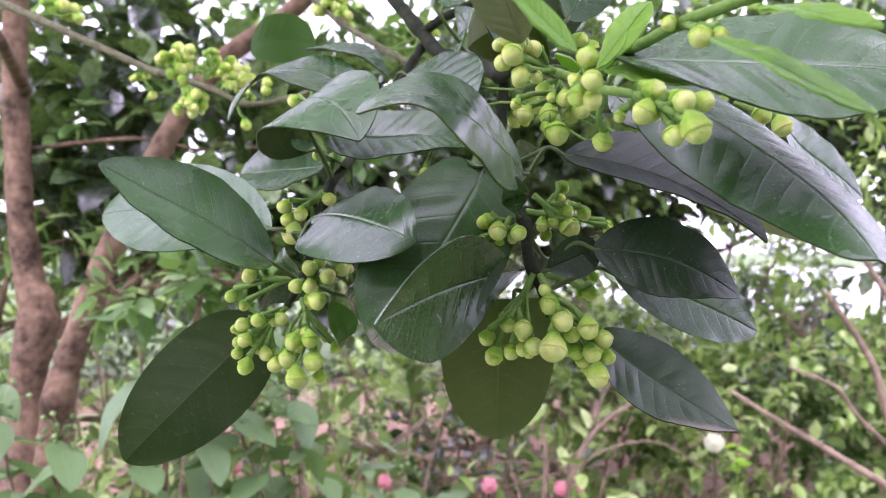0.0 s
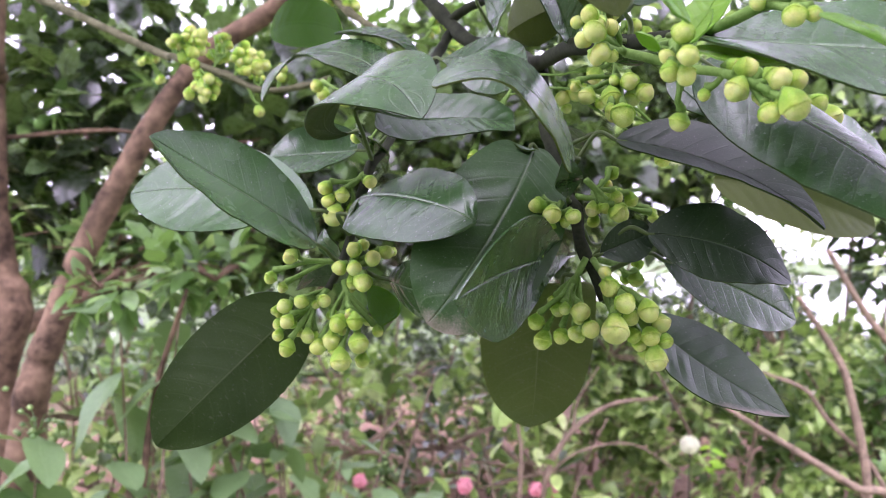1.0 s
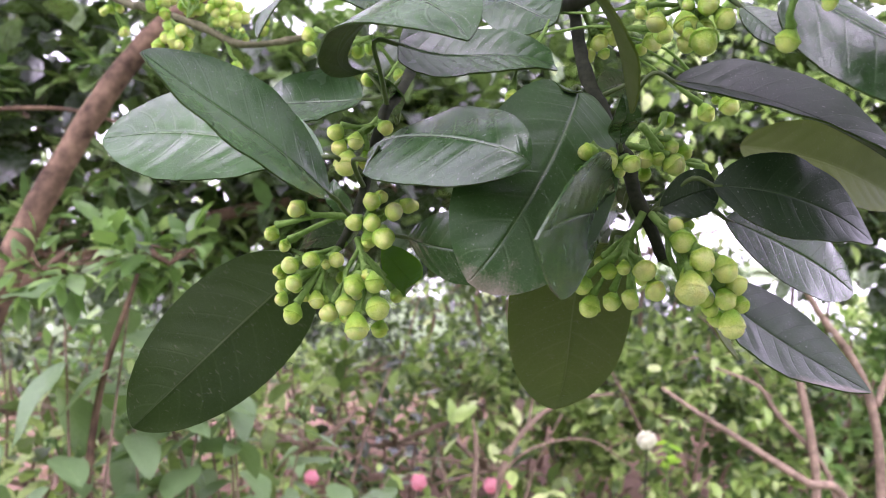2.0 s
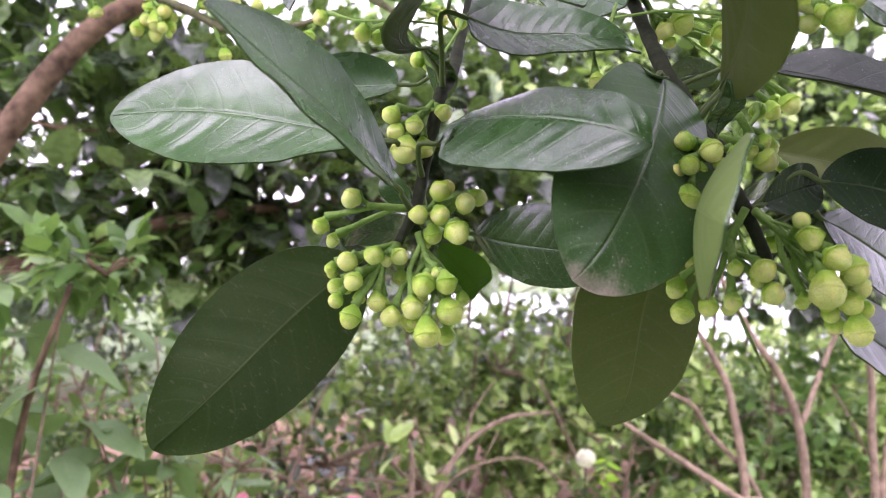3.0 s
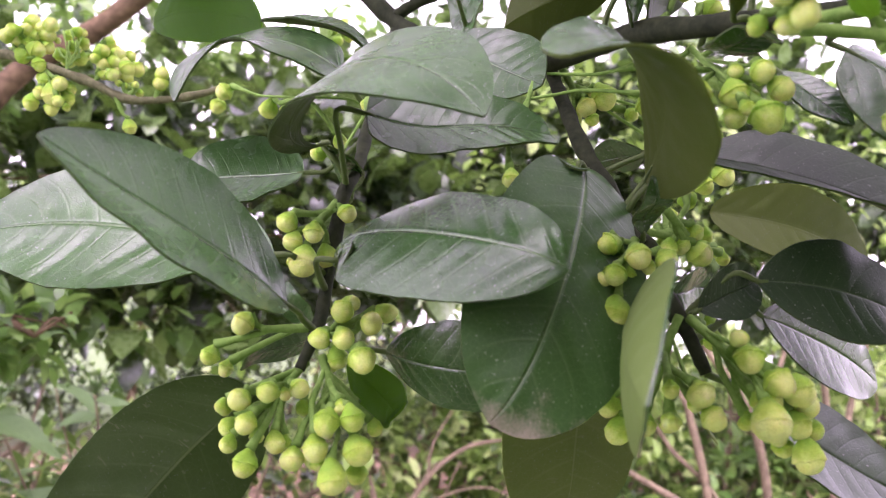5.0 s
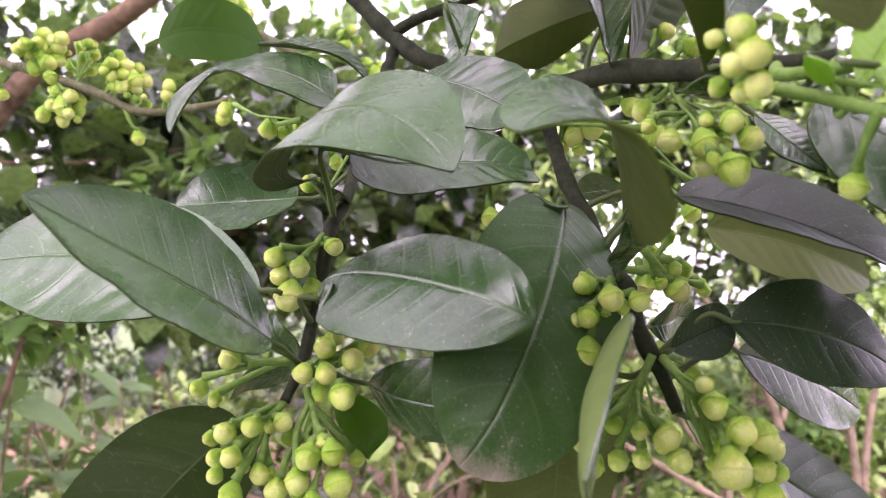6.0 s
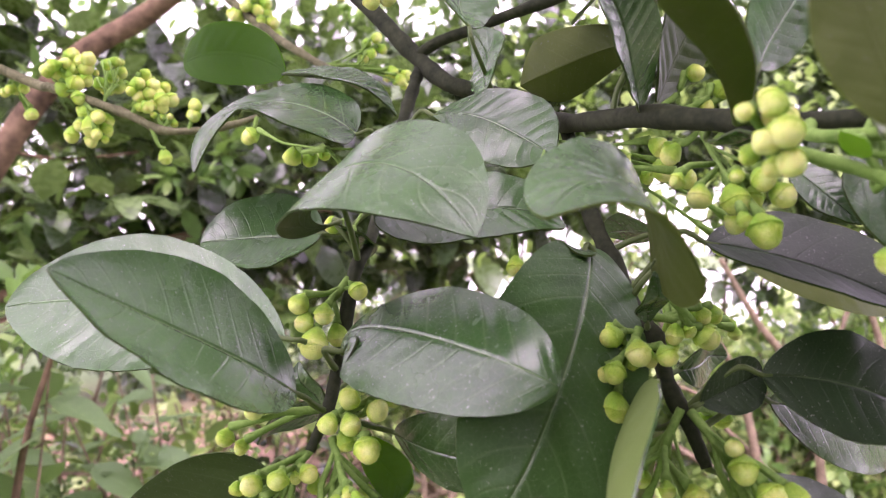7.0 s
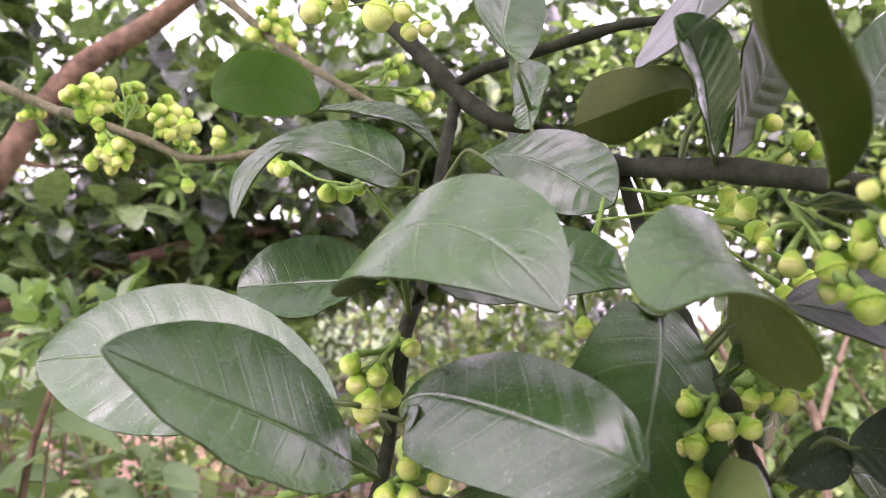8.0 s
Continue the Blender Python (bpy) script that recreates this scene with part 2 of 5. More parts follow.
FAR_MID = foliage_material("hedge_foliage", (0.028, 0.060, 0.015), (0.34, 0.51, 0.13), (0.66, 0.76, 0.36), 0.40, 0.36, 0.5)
# fresh leaves; on the crown, brightness of lit leaves put into the colour
FAR_LIGHT = foliage_material("fresh_and_lit_foliage", (0.05, 0.12, 0.025), (0.16, 0.30, 0.08), (0.36, 0.50, 0.19), 0.36, 0.34, 0.7)


# ---- building helpers ----
def finish(name, verts, faces, mats, parent=None, label="", smooth=True):
    me = bpy.data.meshes.new(name)
    me.from_pydata(verts, [], faces)
    for m in mats:
        me.materials.append(m)
    if smooth:
        me.polygons.foreach_set("use_smooth", [True] * len(me.polygons))
    ob = new(name, me)
    if parent:
        ob.parent = parent
    if label:
        ob["label"] = label
    return ob


def spline(points, steps=6):
    """A smooth line through the points."""
    p = [Vector(q) for q in points]
    p = [p[0] * 2 - p[1], *p, p[-1] * 2 - p[-2]]
    out = []
    for i in range(1, len(p) - 2):
        a, b, c, d = p[i - 1], p[i], p[i + 1], p[i + 2]
        for k in range(steps):
            t = k / steps
            out.append(0.5 * (2 * b + (c - a) * t + (2 * a - 5 * b + 4 * c - d) * t * t + (3 * b - a - 3 * c + d) * t ** 3))
    out.append(p[-2])
    return out


def tube(line, radii, sides=8, rough=0.0, knots=0.0):
    """Vertices and faces of a tapering, slightly uneven tube along a line."""
    verts, faces, n = [], [], len(line)
    up = Vector((0.31, 0.17, 0.93))
    for i, p in enumerate(line):
        d = (line[min(i + 1, n - 1)] - line[max(i - 1, 0)]).normalized()
        a = d.cross(up).normalized() if abs(d.dot(up)) < 0.98 else d.cross(Vector((1, 0, 0))).normalized()
        b = a.cross(d)
        f = i / (n - 1) * (len(radii) - 1)
        k = min(int(f), len(radii) - 2)
        r = radii[k] + (radii[k + 1] - radii[k]) * (f - k)
        r *= 1 + knots * max(0.0, noise.noise(p * 60)) * 2
        for s in range(sides):
            w = 2 * math.pi * s / sides
            off = math.cos(w) * a + math.sin(w) * b
            verts.append(p + off * r * (1 + rough * noise.noise((p + off * r) * (0.35 / max(r, 1e-4)))))
    for i in range(n - 1):
        for s in range(sides):
            t = (s + 1) % sides
            faces.append((i * sides + s, i * sides + t, (i + 1) * sides + t, (i + 1) * sides + s))
    faces.append(tuple(range(sides))[::-1])
    faces.append(tuple((n - 1) * sides + s for s in range(sides)))
    return verts, faces


def join(parts):
    verts, faces = [], []
    for v, f in parts:
        k = len(verts)
        verts += v
        faces += [tuple(i + k for i in q) for q in f]
    return verts, faces


# ---- the pomelo tree whose branch hangs in front of the camera ----
tree = tagged(new("pomelo_tree"), "pomelo tree with dark glossy leaves and yellow-green flower buds", "tree")
tree.location = (-1.3, 2.4, 0.0)


def limb(name, points, radii, mat, sides=10, rough=0.0, knots=0.0, label="", steps=7, owner=None):
    v, f = tube(spline(points, steps), radii, sides, rough, knots)
    owner = owner or tree
    o = owner.location
    return finish(name, [p - o for p in v], f, [mat], owner, label)


limb("trunk", [(-1.30, 2.4, 0), (-1.27, 2.4, 0.4), (-1.25, 2.4, 0.85), (-1.26, 2.4, 1.06), (-1.22, 2.4, 1.30), (-1.25, 2.4, 1.42), (-1.28, 2.4, 1.7), (-1.29, 2.4, 2.25), (-1.2, 2.3, 3.0)],
     [0.080, 0.066, 0.056, 0.052, 0.060, 0.044, 0.038, 0.036, 0.03], BARK, 16, 0.16, label="reddish-brown bark, one cut knob")
limb("limb", [(-1.22, 2.3, 0.1), (-1.10, 2.25, 0.9), (-1.06, 2.2, 1.1), (-0.99, 2.2, 1.31), (-0.91, 2.2, 1.52), (-0.75, 2.2, 1.83), (-0.6, 2.2, 2.03), (-0.395, 2.2, 2.18), (0.0, 2.0, 2.5)],
     [0.055, 0.05, 0.045, 0.04, 0.034, 0.030, 0.028, 0.026, 0.02], BARK, 14, 0.12)
# the limb that carries the branch, out of sight above
limb("limb", [(-1.25, 2.38, 2.6), (-0.8, 1.8, 2.75), (-0.35, 1.2, 2.4), (-0.099, 0.780, 1.794)], [0.03, 0.022, 0.014, 0.008], BARK, 10, 0.1)
MAIN = [(-0.099, 0.780, 1.794), (-0.067, 0.740, 1.757), (-0.048, 0.700, 1.726), (-0.034, 0.680, 1.704), (-0.015, 0.655, 1.675), (-0.001, 0.620, 1.652), (0.021, 0.600, 1.643), (0.034, 0.570, 1.628), (0.037, 0.525, 1.614), (0.039, 0.475, 1.607), (0.042, 0.440, 1.603), (0.052, 0.415, 1.598), (0.060, 0.395, 1.594), (0.066, 0.380, 1.591), (0.084, 0.360, 1.590)]
SIDE = [(-0.015, 0.655, 1.679), (-0.002, 0.645, 1.686), (0.013, 0.630, 1.689), (0.038, 0.600, 1.694), (0.065, 0.580, 1.700), (0.091, 0.570, 1.703), (0.130, 0.560, 1.718)]
TWIG_B = [(-0.015, 0.655, 1.670), (-0.024, 0.630, 1.648), (-0.036, 0.595, 1.621), (-0.051, 0.550, 1.582), (-0.063, 0.510, 1.552), (-0.071, 0.497, 1.539), (-0.078, 0.485, 1.507), (-0.084, 0.475, 1.483), (-0.092, 0.468, 1.466)]
TWIG_C = [(0.041, 0.530, 1.614), (0.037, 0.502, 1.588), (0.035, 0.480, 1.565), (0.038, 0.464, 1.545), (0.041, 0.447, 1.525), (0.045, 0.435, 1.510), (0.046, 0.426, 1.495), (0.052, 0.420, 1.479), (0.056, 0.415, 1.465)]
limb("branch", MAIN, [0.0062, 0.006, 0.0054, 0.0048, 0.0046, 0.0046, 0.0042, 0.0034], TWIG, 12, 0.07, 0.2, "grey-green knotty bark")
limb("twig", SIDE, [0.004, 0.0035, 0.003, 0.0022], TWIG, 10, 0.12, 0.25)
limb("twig", TWIG_B, [0.0036, 0.0032, 0.0029, 0.0026, 0.0025, 0.0022], TWIG, 10, 0.12, 0.3)
limb("twig", TWIG_C, [0.0034, 0.0034, 0.0034, 0.0034, 0.0034, 0.003, 0.0022], TWIG, 10, 0.12, 0.35)
WOOD = [p for line in (MAIN, SIDE, TWIG_B, TWIG_C) for p in spline(line, 8)]


def leaf(base, tip, roll=0.0, width=0.27, widest=0.48, round_=0.7, bend=0.0, sway=0.0, wave=0.0, fold=0.12, curl=0.0, twist=0.0, face=1, kind="old", reach=0.05, owner=None, via=None, stalk_end=0, quilt=1.0):
    """A leaf from its base to its tip. roll: turn round its length; width: half its breadth in lengths; bend, sway, wave: how its midrib
    bows (or via: two points that draw it aside); fold, curl: how its halves rise; twist: along the length; face: which side is the upper one."""
    owner = owner or tree
    b, t = Vector(base), Vector(tip)
    length = (t - b).length
    a = (t - b) / length
    z = Vector((0, 0, 1)) if abs(a.z) < 0.9 else Vector((0, 1, 0))
    s0 = a.cross(z).normalized()
    n0 = s0.cross(a)
    s, n = math.cos(roll) * s0 + math.sin(roll) * n0, -math.sin(roll) * s0 + math.cos(roll) * n0
    nu, columns = 90, [k / 11 for k in range(-11, 0)] + [-0.025, 0, 0.025] + [k / 11 for k in range(1, 12)]
    k = math.log(0.5) / math.log(min(max(widest, 0.25), 0.75))

    def rib(u):
        if via:
            c, e = Vector(via[0]), Vector(via[1])
            return b * (1 - u) ** 3 + c * (3 * u * (1 - u) ** 2) + e * (3 * u * u * (1 - u)) + t * u ** 3
        return b + a * (u * length) + n * (length * (4 * bend * u * (1 - u) + wave * math.sin(2 * math.pi * u))) + s * (length * 4 * sway * u * (1 - u))

    if via:
        length = sum((rib((i + 1) / 24) - rib(i / 24)).length for i in range(24))
        d0 = (rib(0.02) - b).normalized()
        z = Vector((0, 0, 1)) if abs(d0.z) < 0.9 else Vector((0, 1, 0))
        s0 = d0.cross(z).normalized()
        n0 = s0.cross(d0)
        carried = math.cos(roll) * s0 + math.sin(roll) * n0
    seed = Vector((base[0] * 91, base[1] * 77, base[2] * 83))
    top, low, uvs, vein_at = [], [], [], []
    thick = 0.00045
    quilted = quilt * (0.00035 + 0.0004 * (0.5 + 0.5 * math.sin(base[0] * 9000 + base[2] * 7000)))
    for i in range(nu + 1):
        u = i / nu
        u = u - 0.06 * math.sin(2 * math.pi * u) / 2
        d = (rib(min(u + 0.02, 1)) - rib(max(u - 0.02, 0))).normalized()
        ang = roll + twist * (u - 0.5)
        across = carried if via else math.cos(ang) * s0 + math.sin(ang) * n0
        across = (across - across.dot(d) * d).normalized()
        if via:
            carried = across
            across = across * math.cos(twist * u) + across.cross(d) * math.sin(twist * u)
        up = across.cross(d)
        half = width * length * max(math.sin(math.pi * min(max(u, 1e-6), 1) ** k), 0.0) ** round_
        half = max(half, 0.0006)
        for v in columns:
            av = abs(v)
            phase = 10.5 * (u - 0.10 * av - 0.06 * av * av) + 0.35 * (v > 0) + 0.45 * noise.noise(seed + Vector((u * 4, 4 * (v > 0), 9)))
            puff = quilted * (0.75 + 1.3 * noise.noise(seed + Vector((math.floor(phase) * 1.7, 6 * (v > 0), 2))))
            quilt = puff * (1 - abs(math.cos(math.pi * phase)) ** 2.2) * min(1, 3.5 * av) * (1 - 0.75 * av ** 2) * min(1, half / 0.022)
            vein_at.append((phase, av))
            ruffle = 0.0016 * noise.noise(seed + Vector((u * 7, v * 1.3, 0))) * av * av * min(1, half / 0.015)
            nick = 1 + 0.012 * noise.noise(seed + Vector((u * 40, 5 * (v > 0), 3)))
            p = rib(u) + across * (half * v * nick * math.cos(fold)) + up * (half * (av * math.sin(fold) + curl * v * v) + quilt + ruffle)
            top.append(p + up * (thick + (-0.0003 if face > 0 else 0.0003) * (v == 0)))
            low.append(p - up * (thick + (0.0003 if face > 0 else -0.0003) * (v == 0)))
            uvs.append((u, v))
    nc, m = len(columns), len(top)
    verts = top + low
    faces, slots = [], []
    for i in range(nu):
        for j in range(nc - 1):
            q = (i * nc + j, i * nc + j + 1, (i + 1) * nc + j + 1, (i + 1) * nc + j)
            faces.append(q)
            slots.append(0 if face > 0 else 1)
            faces.append(tuple(x + m for x in q[::-1]))
            slots.append(1 if face > 0 else 0)
    rim = [i * nc for i in range(nu + 1)] + [nu * nc + j for j in range(1, nc)] + [i * nc + nc - 1 for i in range(nu - 1, -1, -1)] + list(range(nc - 2, 0, -1))
    r0, nr = len(verts), len(rim)
    verts += [verts[p] for p in rim] + [verts[p + m] for p in rim]
    for i in range(nr):
        q = (i + 1) % nr
        faces.append((r0 + i, r0 + i + nr, r0 + q + nr, r0 + q))
        slots.append(0 if kind == "pale" else 1)
    o = owner.location
    mats = {"old": [LEAF_TOP, LEAF_UNDER], "dusty": [LEAF_DUSTY, LEAF_UNDER], "rim": [LEAF_RIM, LEAF_UNDER], "thin": [THIN_TOP, THIN_UNDER], "pale": [LEAF_TOP, PALE_UNDER], "olive": [LEAF_TOP, OLIVE_UNDER], "young": [YOUNG_TOP, YOUNG_UNDER], "shaded": [LEAF_SHADED, LEAF_UNDER], "aged": [LEAF_DUSTY, AGED_UNDER]}[kind]
    ob = finish("leaf", [p - o for p in verts], faces, mats, owner, {"old": "dark green leathery leaf", "dusty": "dark green leaf with a dusty pale tip", "rim": "dark green leaf with a dusty pale edge", "thin": "green leaf with light shining through", "pale": "dark green leaf with a pale lower face", "olive": "dark green leaf with an olive lower face", "young": "fresh light green leaf", "shaded": "dark green leaf, its shade put into colour and gloss", "aged": "ageing leaf with a brownish dusty lower face"}[kind])
    ob.data.polygons.foreach_set("material_index", slots)
    ob.data.polygons.foreach_set("use_smooth", [i < 2 * nu * (nc - 1) for i in range(len(faces))])
    source = np.concatenate([np.arange(m), np.arange(m), rim, rim])
    corner = np.empty(len(ob.data.loops), int)
    ob.data.loops.foreach_get("vertex_index", corner)
    for title, rows in (("UVMap", uvs), ("Veins", vein_at)):
        ob.data.uv_layers.new(name=title).data.foreach_set("uv", np.asarray(rows, float)[source[corner]].ravel())
    # the stalk that holds it on the nearest twig
    foot, way = (t, -a) if stalk_end else (b, a)
    near = min(WOOD, key=lambda p: (p - foot).length)
    gap = (near - foot).length
    if 0.002 < gap < reach:
        line = spline([rib(0.95 if stalk_end else 0.05), foot, foot - way * min(0.3 * gap, 0.012), (foot - way * 0.012 + near) / 2 if gap > 0.03 else (foot + near) / 2, near], 4)
        v, f = tube(line, [0.0008, 0.0012, 0.0013, 0.0016], 7)
        finish("leaf_stalk", [p - o for p in v], f, [STALK if kind == "young" else LEAF_UNDER], ob)
    return ob


leaf((-0.098, 0.458, 1.492), (-0.174, 0.402, 1.543), roll=-2.18, width=0.263, widest=0.47, round_=0.68, bend=-0.024, sway=0.007, wave=-0.007, fold=-0.07, curl=-0.18, twist=0.01, face=-1, kind='old')
leaf((-0.102, 0.474, 1.512), (-0.229, 0.536, 1.523), roll=4.06, width=0.254, widest=0.57, round_=0.64, bend=0.013, sway=-0.074, wave=0.013, fold=0.03, curl=-0.09, twist=0.16, face=-1, kind='old')
leaf((-0.083, 0.558, 1.558), (-0.146, 0.573, 1.553), roll=3.91, width=0.443, widest=0.46, round_=0.53, bend=0.012, sway=-0.021, wave=0.006, fold=-0.03, curl=-0.18, twist=0.10, face=-1, kind='old')
leaf((0.047, 0.449, 1.489), (-0.027, 0.311, 1.470), roll=-1.35, width=0.184, widest=0.61, round_=0.84, bend=0.037, sway=-0.006, wave=-0.000, fold=-0.10, curl=-0.18, twist=-0.05, face=-1, kind='pale')
leaf((0.078, 0.413, 1.500), (0.149, 0.402, 1.476), roll=-1.05, width=0.295, widest=0.48, round_=0.67, bend=0.070, sway=-0.063, wave=-0.008, fold=0.09, curl=-0.02, twist=0.66, face=1, kind='shaded')
leaf((0.055, 0.418, 1.489), (0.082, 0.419, 1.500), roll=4.73, width=0.383, widest=0.56, round_=0.54, bend=0.063, sway=-0.034, wave=-0.006, fold=0.17, curl=0.12, twist=0.05, face=1, kind='shaded')
leaf((0.078, 0.420, 1.457), (0.147, 0.397, 1.409), roll=-0.65, width=0.287, widest=0.46, round_=0.84, bend=-0.058, sway=-0.012, wave=-0.005, fold=0.12, curl=0.00, twist=0.04, face=1, kind='rim')
leaf((0.093, 0.431, 1.486), (0.185, 0.470, 1.451), roll=4.87, width=0.186, widest=0.52, round_=0.62, bend=0.030, sway=-0.017, wave=-0.003, fold=0.09, curl=-0.04, twist=0.11, face=1, kind='old', quilt=0.25)
leaf((-0.109, 0.480, 1.456), (-0.193, 0.483, 1.371), roll=4.79, width=0.266, widest=0.43, round_=0.56, bend=0.034, sway=-0.006, wave=0.069, fold=0.10, curl=-0.02, twist=0.07, face=1, kind='old')
leaf((0.039, 0.439, 1.472), (0.035, 0.520, 1.376), roll=-0.01, width=0.282, widest=0.42, round_=0.58, bend=0.067, sway=-0.025, wave=0.081, fold=0.11, curl=-0.01, twist=-0.16, face=1, kind='aged')
leaf((-0.057, 0.469, 1.472), (0.003, 0.422, 1.462), roll=4.38, width=0.247, widest=0.47, round_=0.70, bend=0.069, sway=-0.011, wave=0.023, fold=-0.02, curl=-0.14, twist=-0.16, face=1, kind='old')
leaf((-0.0781, 0.4923, 1.5615), (-0.0406, 0.3877, 1.5526), via=((-0.1254, 0.4652, 1.5417), (-0.0711, 0.4437, 1.6205)), roll=2.03, width=0.225, widest=0.70, round_=0.76, fold=0.00, curl=-0.02, twist=-0.02, face=-1, kind='old')
leaf((-0.025, 0.550, 1.620), (0.020, 0.488, 1.592), roll=5.35, width=0.269, widest=0.59, round_=0.62, bend=-0.006, sway=-0.090, wave=0.032, fold=0.14, curl=0.01, twist=-0.35, face=1, kind='old')
leaf((-0.066, 0.465, 1.569), (0.014, 0.463, 1.563), roll=5.46, width=0.260, widest=0.46, round_=0.17, bend=-0.008, sway=0.002, wave=-0.034, fold=0.15, curl=0.02, twist=0.41, face=1, kind='old')
leaf((0.066, 0.433, 1.551), (0.155, 0.381, 1.503), roll=5.80, width=0.238, widest=0.43, round_=0.76, bend=0.054, sway=-0.066, wave=-0.002, fold=0.22, curl=0.08, twist=0.41, face=1, kind='shaded')
leaf((0.095, 0.383, 1.583), (0.153, 0.280, 1.496), roll=5.96, width=0.193, widest=0.44, round_=0.38, bend=-0.043, sway=-0.120, wave=-0.009, fold=-0.13, curl=-0.22, twist=0.46, face=1, kind='old')
leaf((-0.171, 0.710, 1.679), (-0.102, 0.643, 1.661), roll=4.63, width=0.211, widest=0.47, round_=0.57, bend=-0.013, sway=-0.094, wave=0.037, fold=0.10, curl=-0.03, twist=-0.17, face=-1, kind='thin')
leaf((-0.104, 0.600, 1.650), (-0.040, 0.587, 1.626), roll=-0.41, width=0.245, widest=0.49, round_=0.77, bend=0.128, sway=0.011, wave=-0.026, fold=0.18, curl=0.05, twist=0.04, face=1, kind='old')
leaf((0.044, 0.461, 1.634), (0.017, 0.529, 1.633), roll=5.18, width=0.246, widest=0.66, round_=0.77, bend=0.155, sway=-0.038, wave=0.132, fold=0.28, curl=0.13, twist=-0.12, face=1, kind='olive')
leaf((0.042, 0.443, 1.606), (0.010, 0.412, 1.652), roll=1.71, width=0.281, widest=0.48, round_=0.56, bend=0.053, sway=0.010, wave=-0.014, fold=0.24, curl=0.12, twist=0.27, face=1, kind='old')
leaf((0.050, 0.444, 1.609), (0.077, 0.460, 1.674), roll=2.60, width=0.267, widest=0.50, round_=0.72, bend=0.067, sway=0.015, wave=-0.029, fold=0.07, curl=-0.05, twist=0.63, face=-1, kind='old')
leaf((0.051, 0.386, 1.593), (-0.037, 0.290, 1.629), roll=3.78, width=0.102, widest=0.59, round_=0.46, bend=0.014, sway=0.007, wave=-0.025, fold=-0.30, curl=-0.32, twist=-0.10, face=-1, kind='olive')
leaf((-0.001, 0.568, 1.673), (0.006, 0.641, 1.749), roll=5.68, width=0.250, widest=0.49, round_=0.73, bend=0.070, sway=-0.032, wave=-0.075, fold=0.11, curl=-0.02, twist=0.12, face=1, kind='old')
leaf((0.010, 0.575, 1.639), (0.009, 0.616, 1.687), roll=1.17, width=0.276, widest=0.50, round_=0.76, bend=-0.115, sway=0.013, wave=0.052, fold=0.05, curl=-0.07, twist=-0.01, face=1, kind='old')
leaf((-0.080, 0.519, 1.481), (-0.114, 0.494, 1.464), roll=-0.91, width=0.222, widest=0.48, round_=0.74, bend=-0.013, sway=-0.016, wave=-0.069, fold=0.11, curl=-0.02, twist=0.10, face=-1, kind='old')
leaf((-0.086, 0.479, 1.480), (-0.096, 0.482, 1.501), roll=2.08, width=0.309, widest=0.53, round_=0.75, bend=0.076, sway=-0.018, wave=-0.095, fold=0.10, curl=-0.01, twist=-0.20, face=1, kind='old')
leaf((-0.070, 0.489, 1.467), (-0.059, 0.450, 1.447), roll=5.20, width=0.221, widest=0.52, round_=0.74, bend=-0.163, sway=-0.004, wave=0.070, fold=0.04, curl=-0.09, twist=0.12, face=-1, kind='thin')
leaf((0.068, 0.461, 1.495), (0.107, 0.487, 1.497), roll=4.46, width=0.250, widest=0.46, round_=0.77, bend=-0.006, sway=-0.030, wave=0.051, fold=0.15, curl=0.02, twist=-0.08, face=1, kind='old')
leaf((0.056, 0.459, 1.557), (0.045, 0.491, 1.556), roll=-0.74, width=0.282, widest=0.49, round_=0.76, bend=0.022, sway=-0.007, wave=-0.012, fold=0.13, curl=0.02, twist=-0.03, face=-1, kind='old')
leaf((0.057, 0.413, 1.590), (0.063, 0.377, 1.581), roll=-2.97, width=0.270, widest=0.48, round_=0.74, bend=-0.069, sway=0.023, wave=0.068, fold=0.09, curl=-0.03, twist=0.21, face=1, kind='old')
leaf((0.040, 0.432, 1.519), (0.035, 0.416, 1.540), roll=-3.55, width=0.284, widest=0.50, round_=0.76, bend=0.075, sway=0.006, wave=-0.102, fold=0.13, curl=0.02, twist=0.18, face=1, kind='old')
leaf((0.070, 0.321, 1.577), (0.189, 0.307, 1.568), roll=5.60, width=0.361, widest=0.47, round_=0.71, bend=-0.003, sway=-0.016, wave=-0.004, fold=0.07, curl=-0.03, twist=-0.54, face=1, kind='old')
leaf((0.100, 0.252, 1.576), (0.125, 0.226, 1.563), roll=-0.33, width=0.275, widest=0.49, round_=0.74, bend=0.019, sway=-0.004, wave=0.016, fold=0.13, curl=0.01, twist=-0.20, face=1, kind='young')
leaf((0.061, 0.313, 1.571), (0.072, 0.312, 1.586), roll=5.55, width=0.270, widest=0.48, round_=0.75, bend=-0.011, sway=0.002, wave=0.000, fold=0.11, curl=-0.01, twist=0.00, face=1, kind='young')
leaf((0.057, 0.329, 1.573), (0.046, 0.326, 1.580), roll=-0.20, width=0.270, widest=0.48, round_=0.75, bend=-0.011, sway=0.001, wave=-0.000, fold=0.11, curl=-0.01, twist=0.00, face=-1, kind='young')
leaf((0.184, 0.435, 1.573), (0.239, 0.454, 1.529), roll=5.17, width=0.270, widest=0.49, round_=0.74, bend=-0.035, sway=0.010, wave=-0.022, fold=0.09, curl=-0.03, twist=-0.11, face=1, kind='old')
leaf((0.086, 0.408, 1.581), (0.103, 0.389, 1.557), roll=5.54, width=0.270, widest=0.48, round_=0.75, bend=-0.005, sway=0.001, wave=-0.001, fold=0.12, curl=-0.00, twist=-0.00, face=1, kind='old')
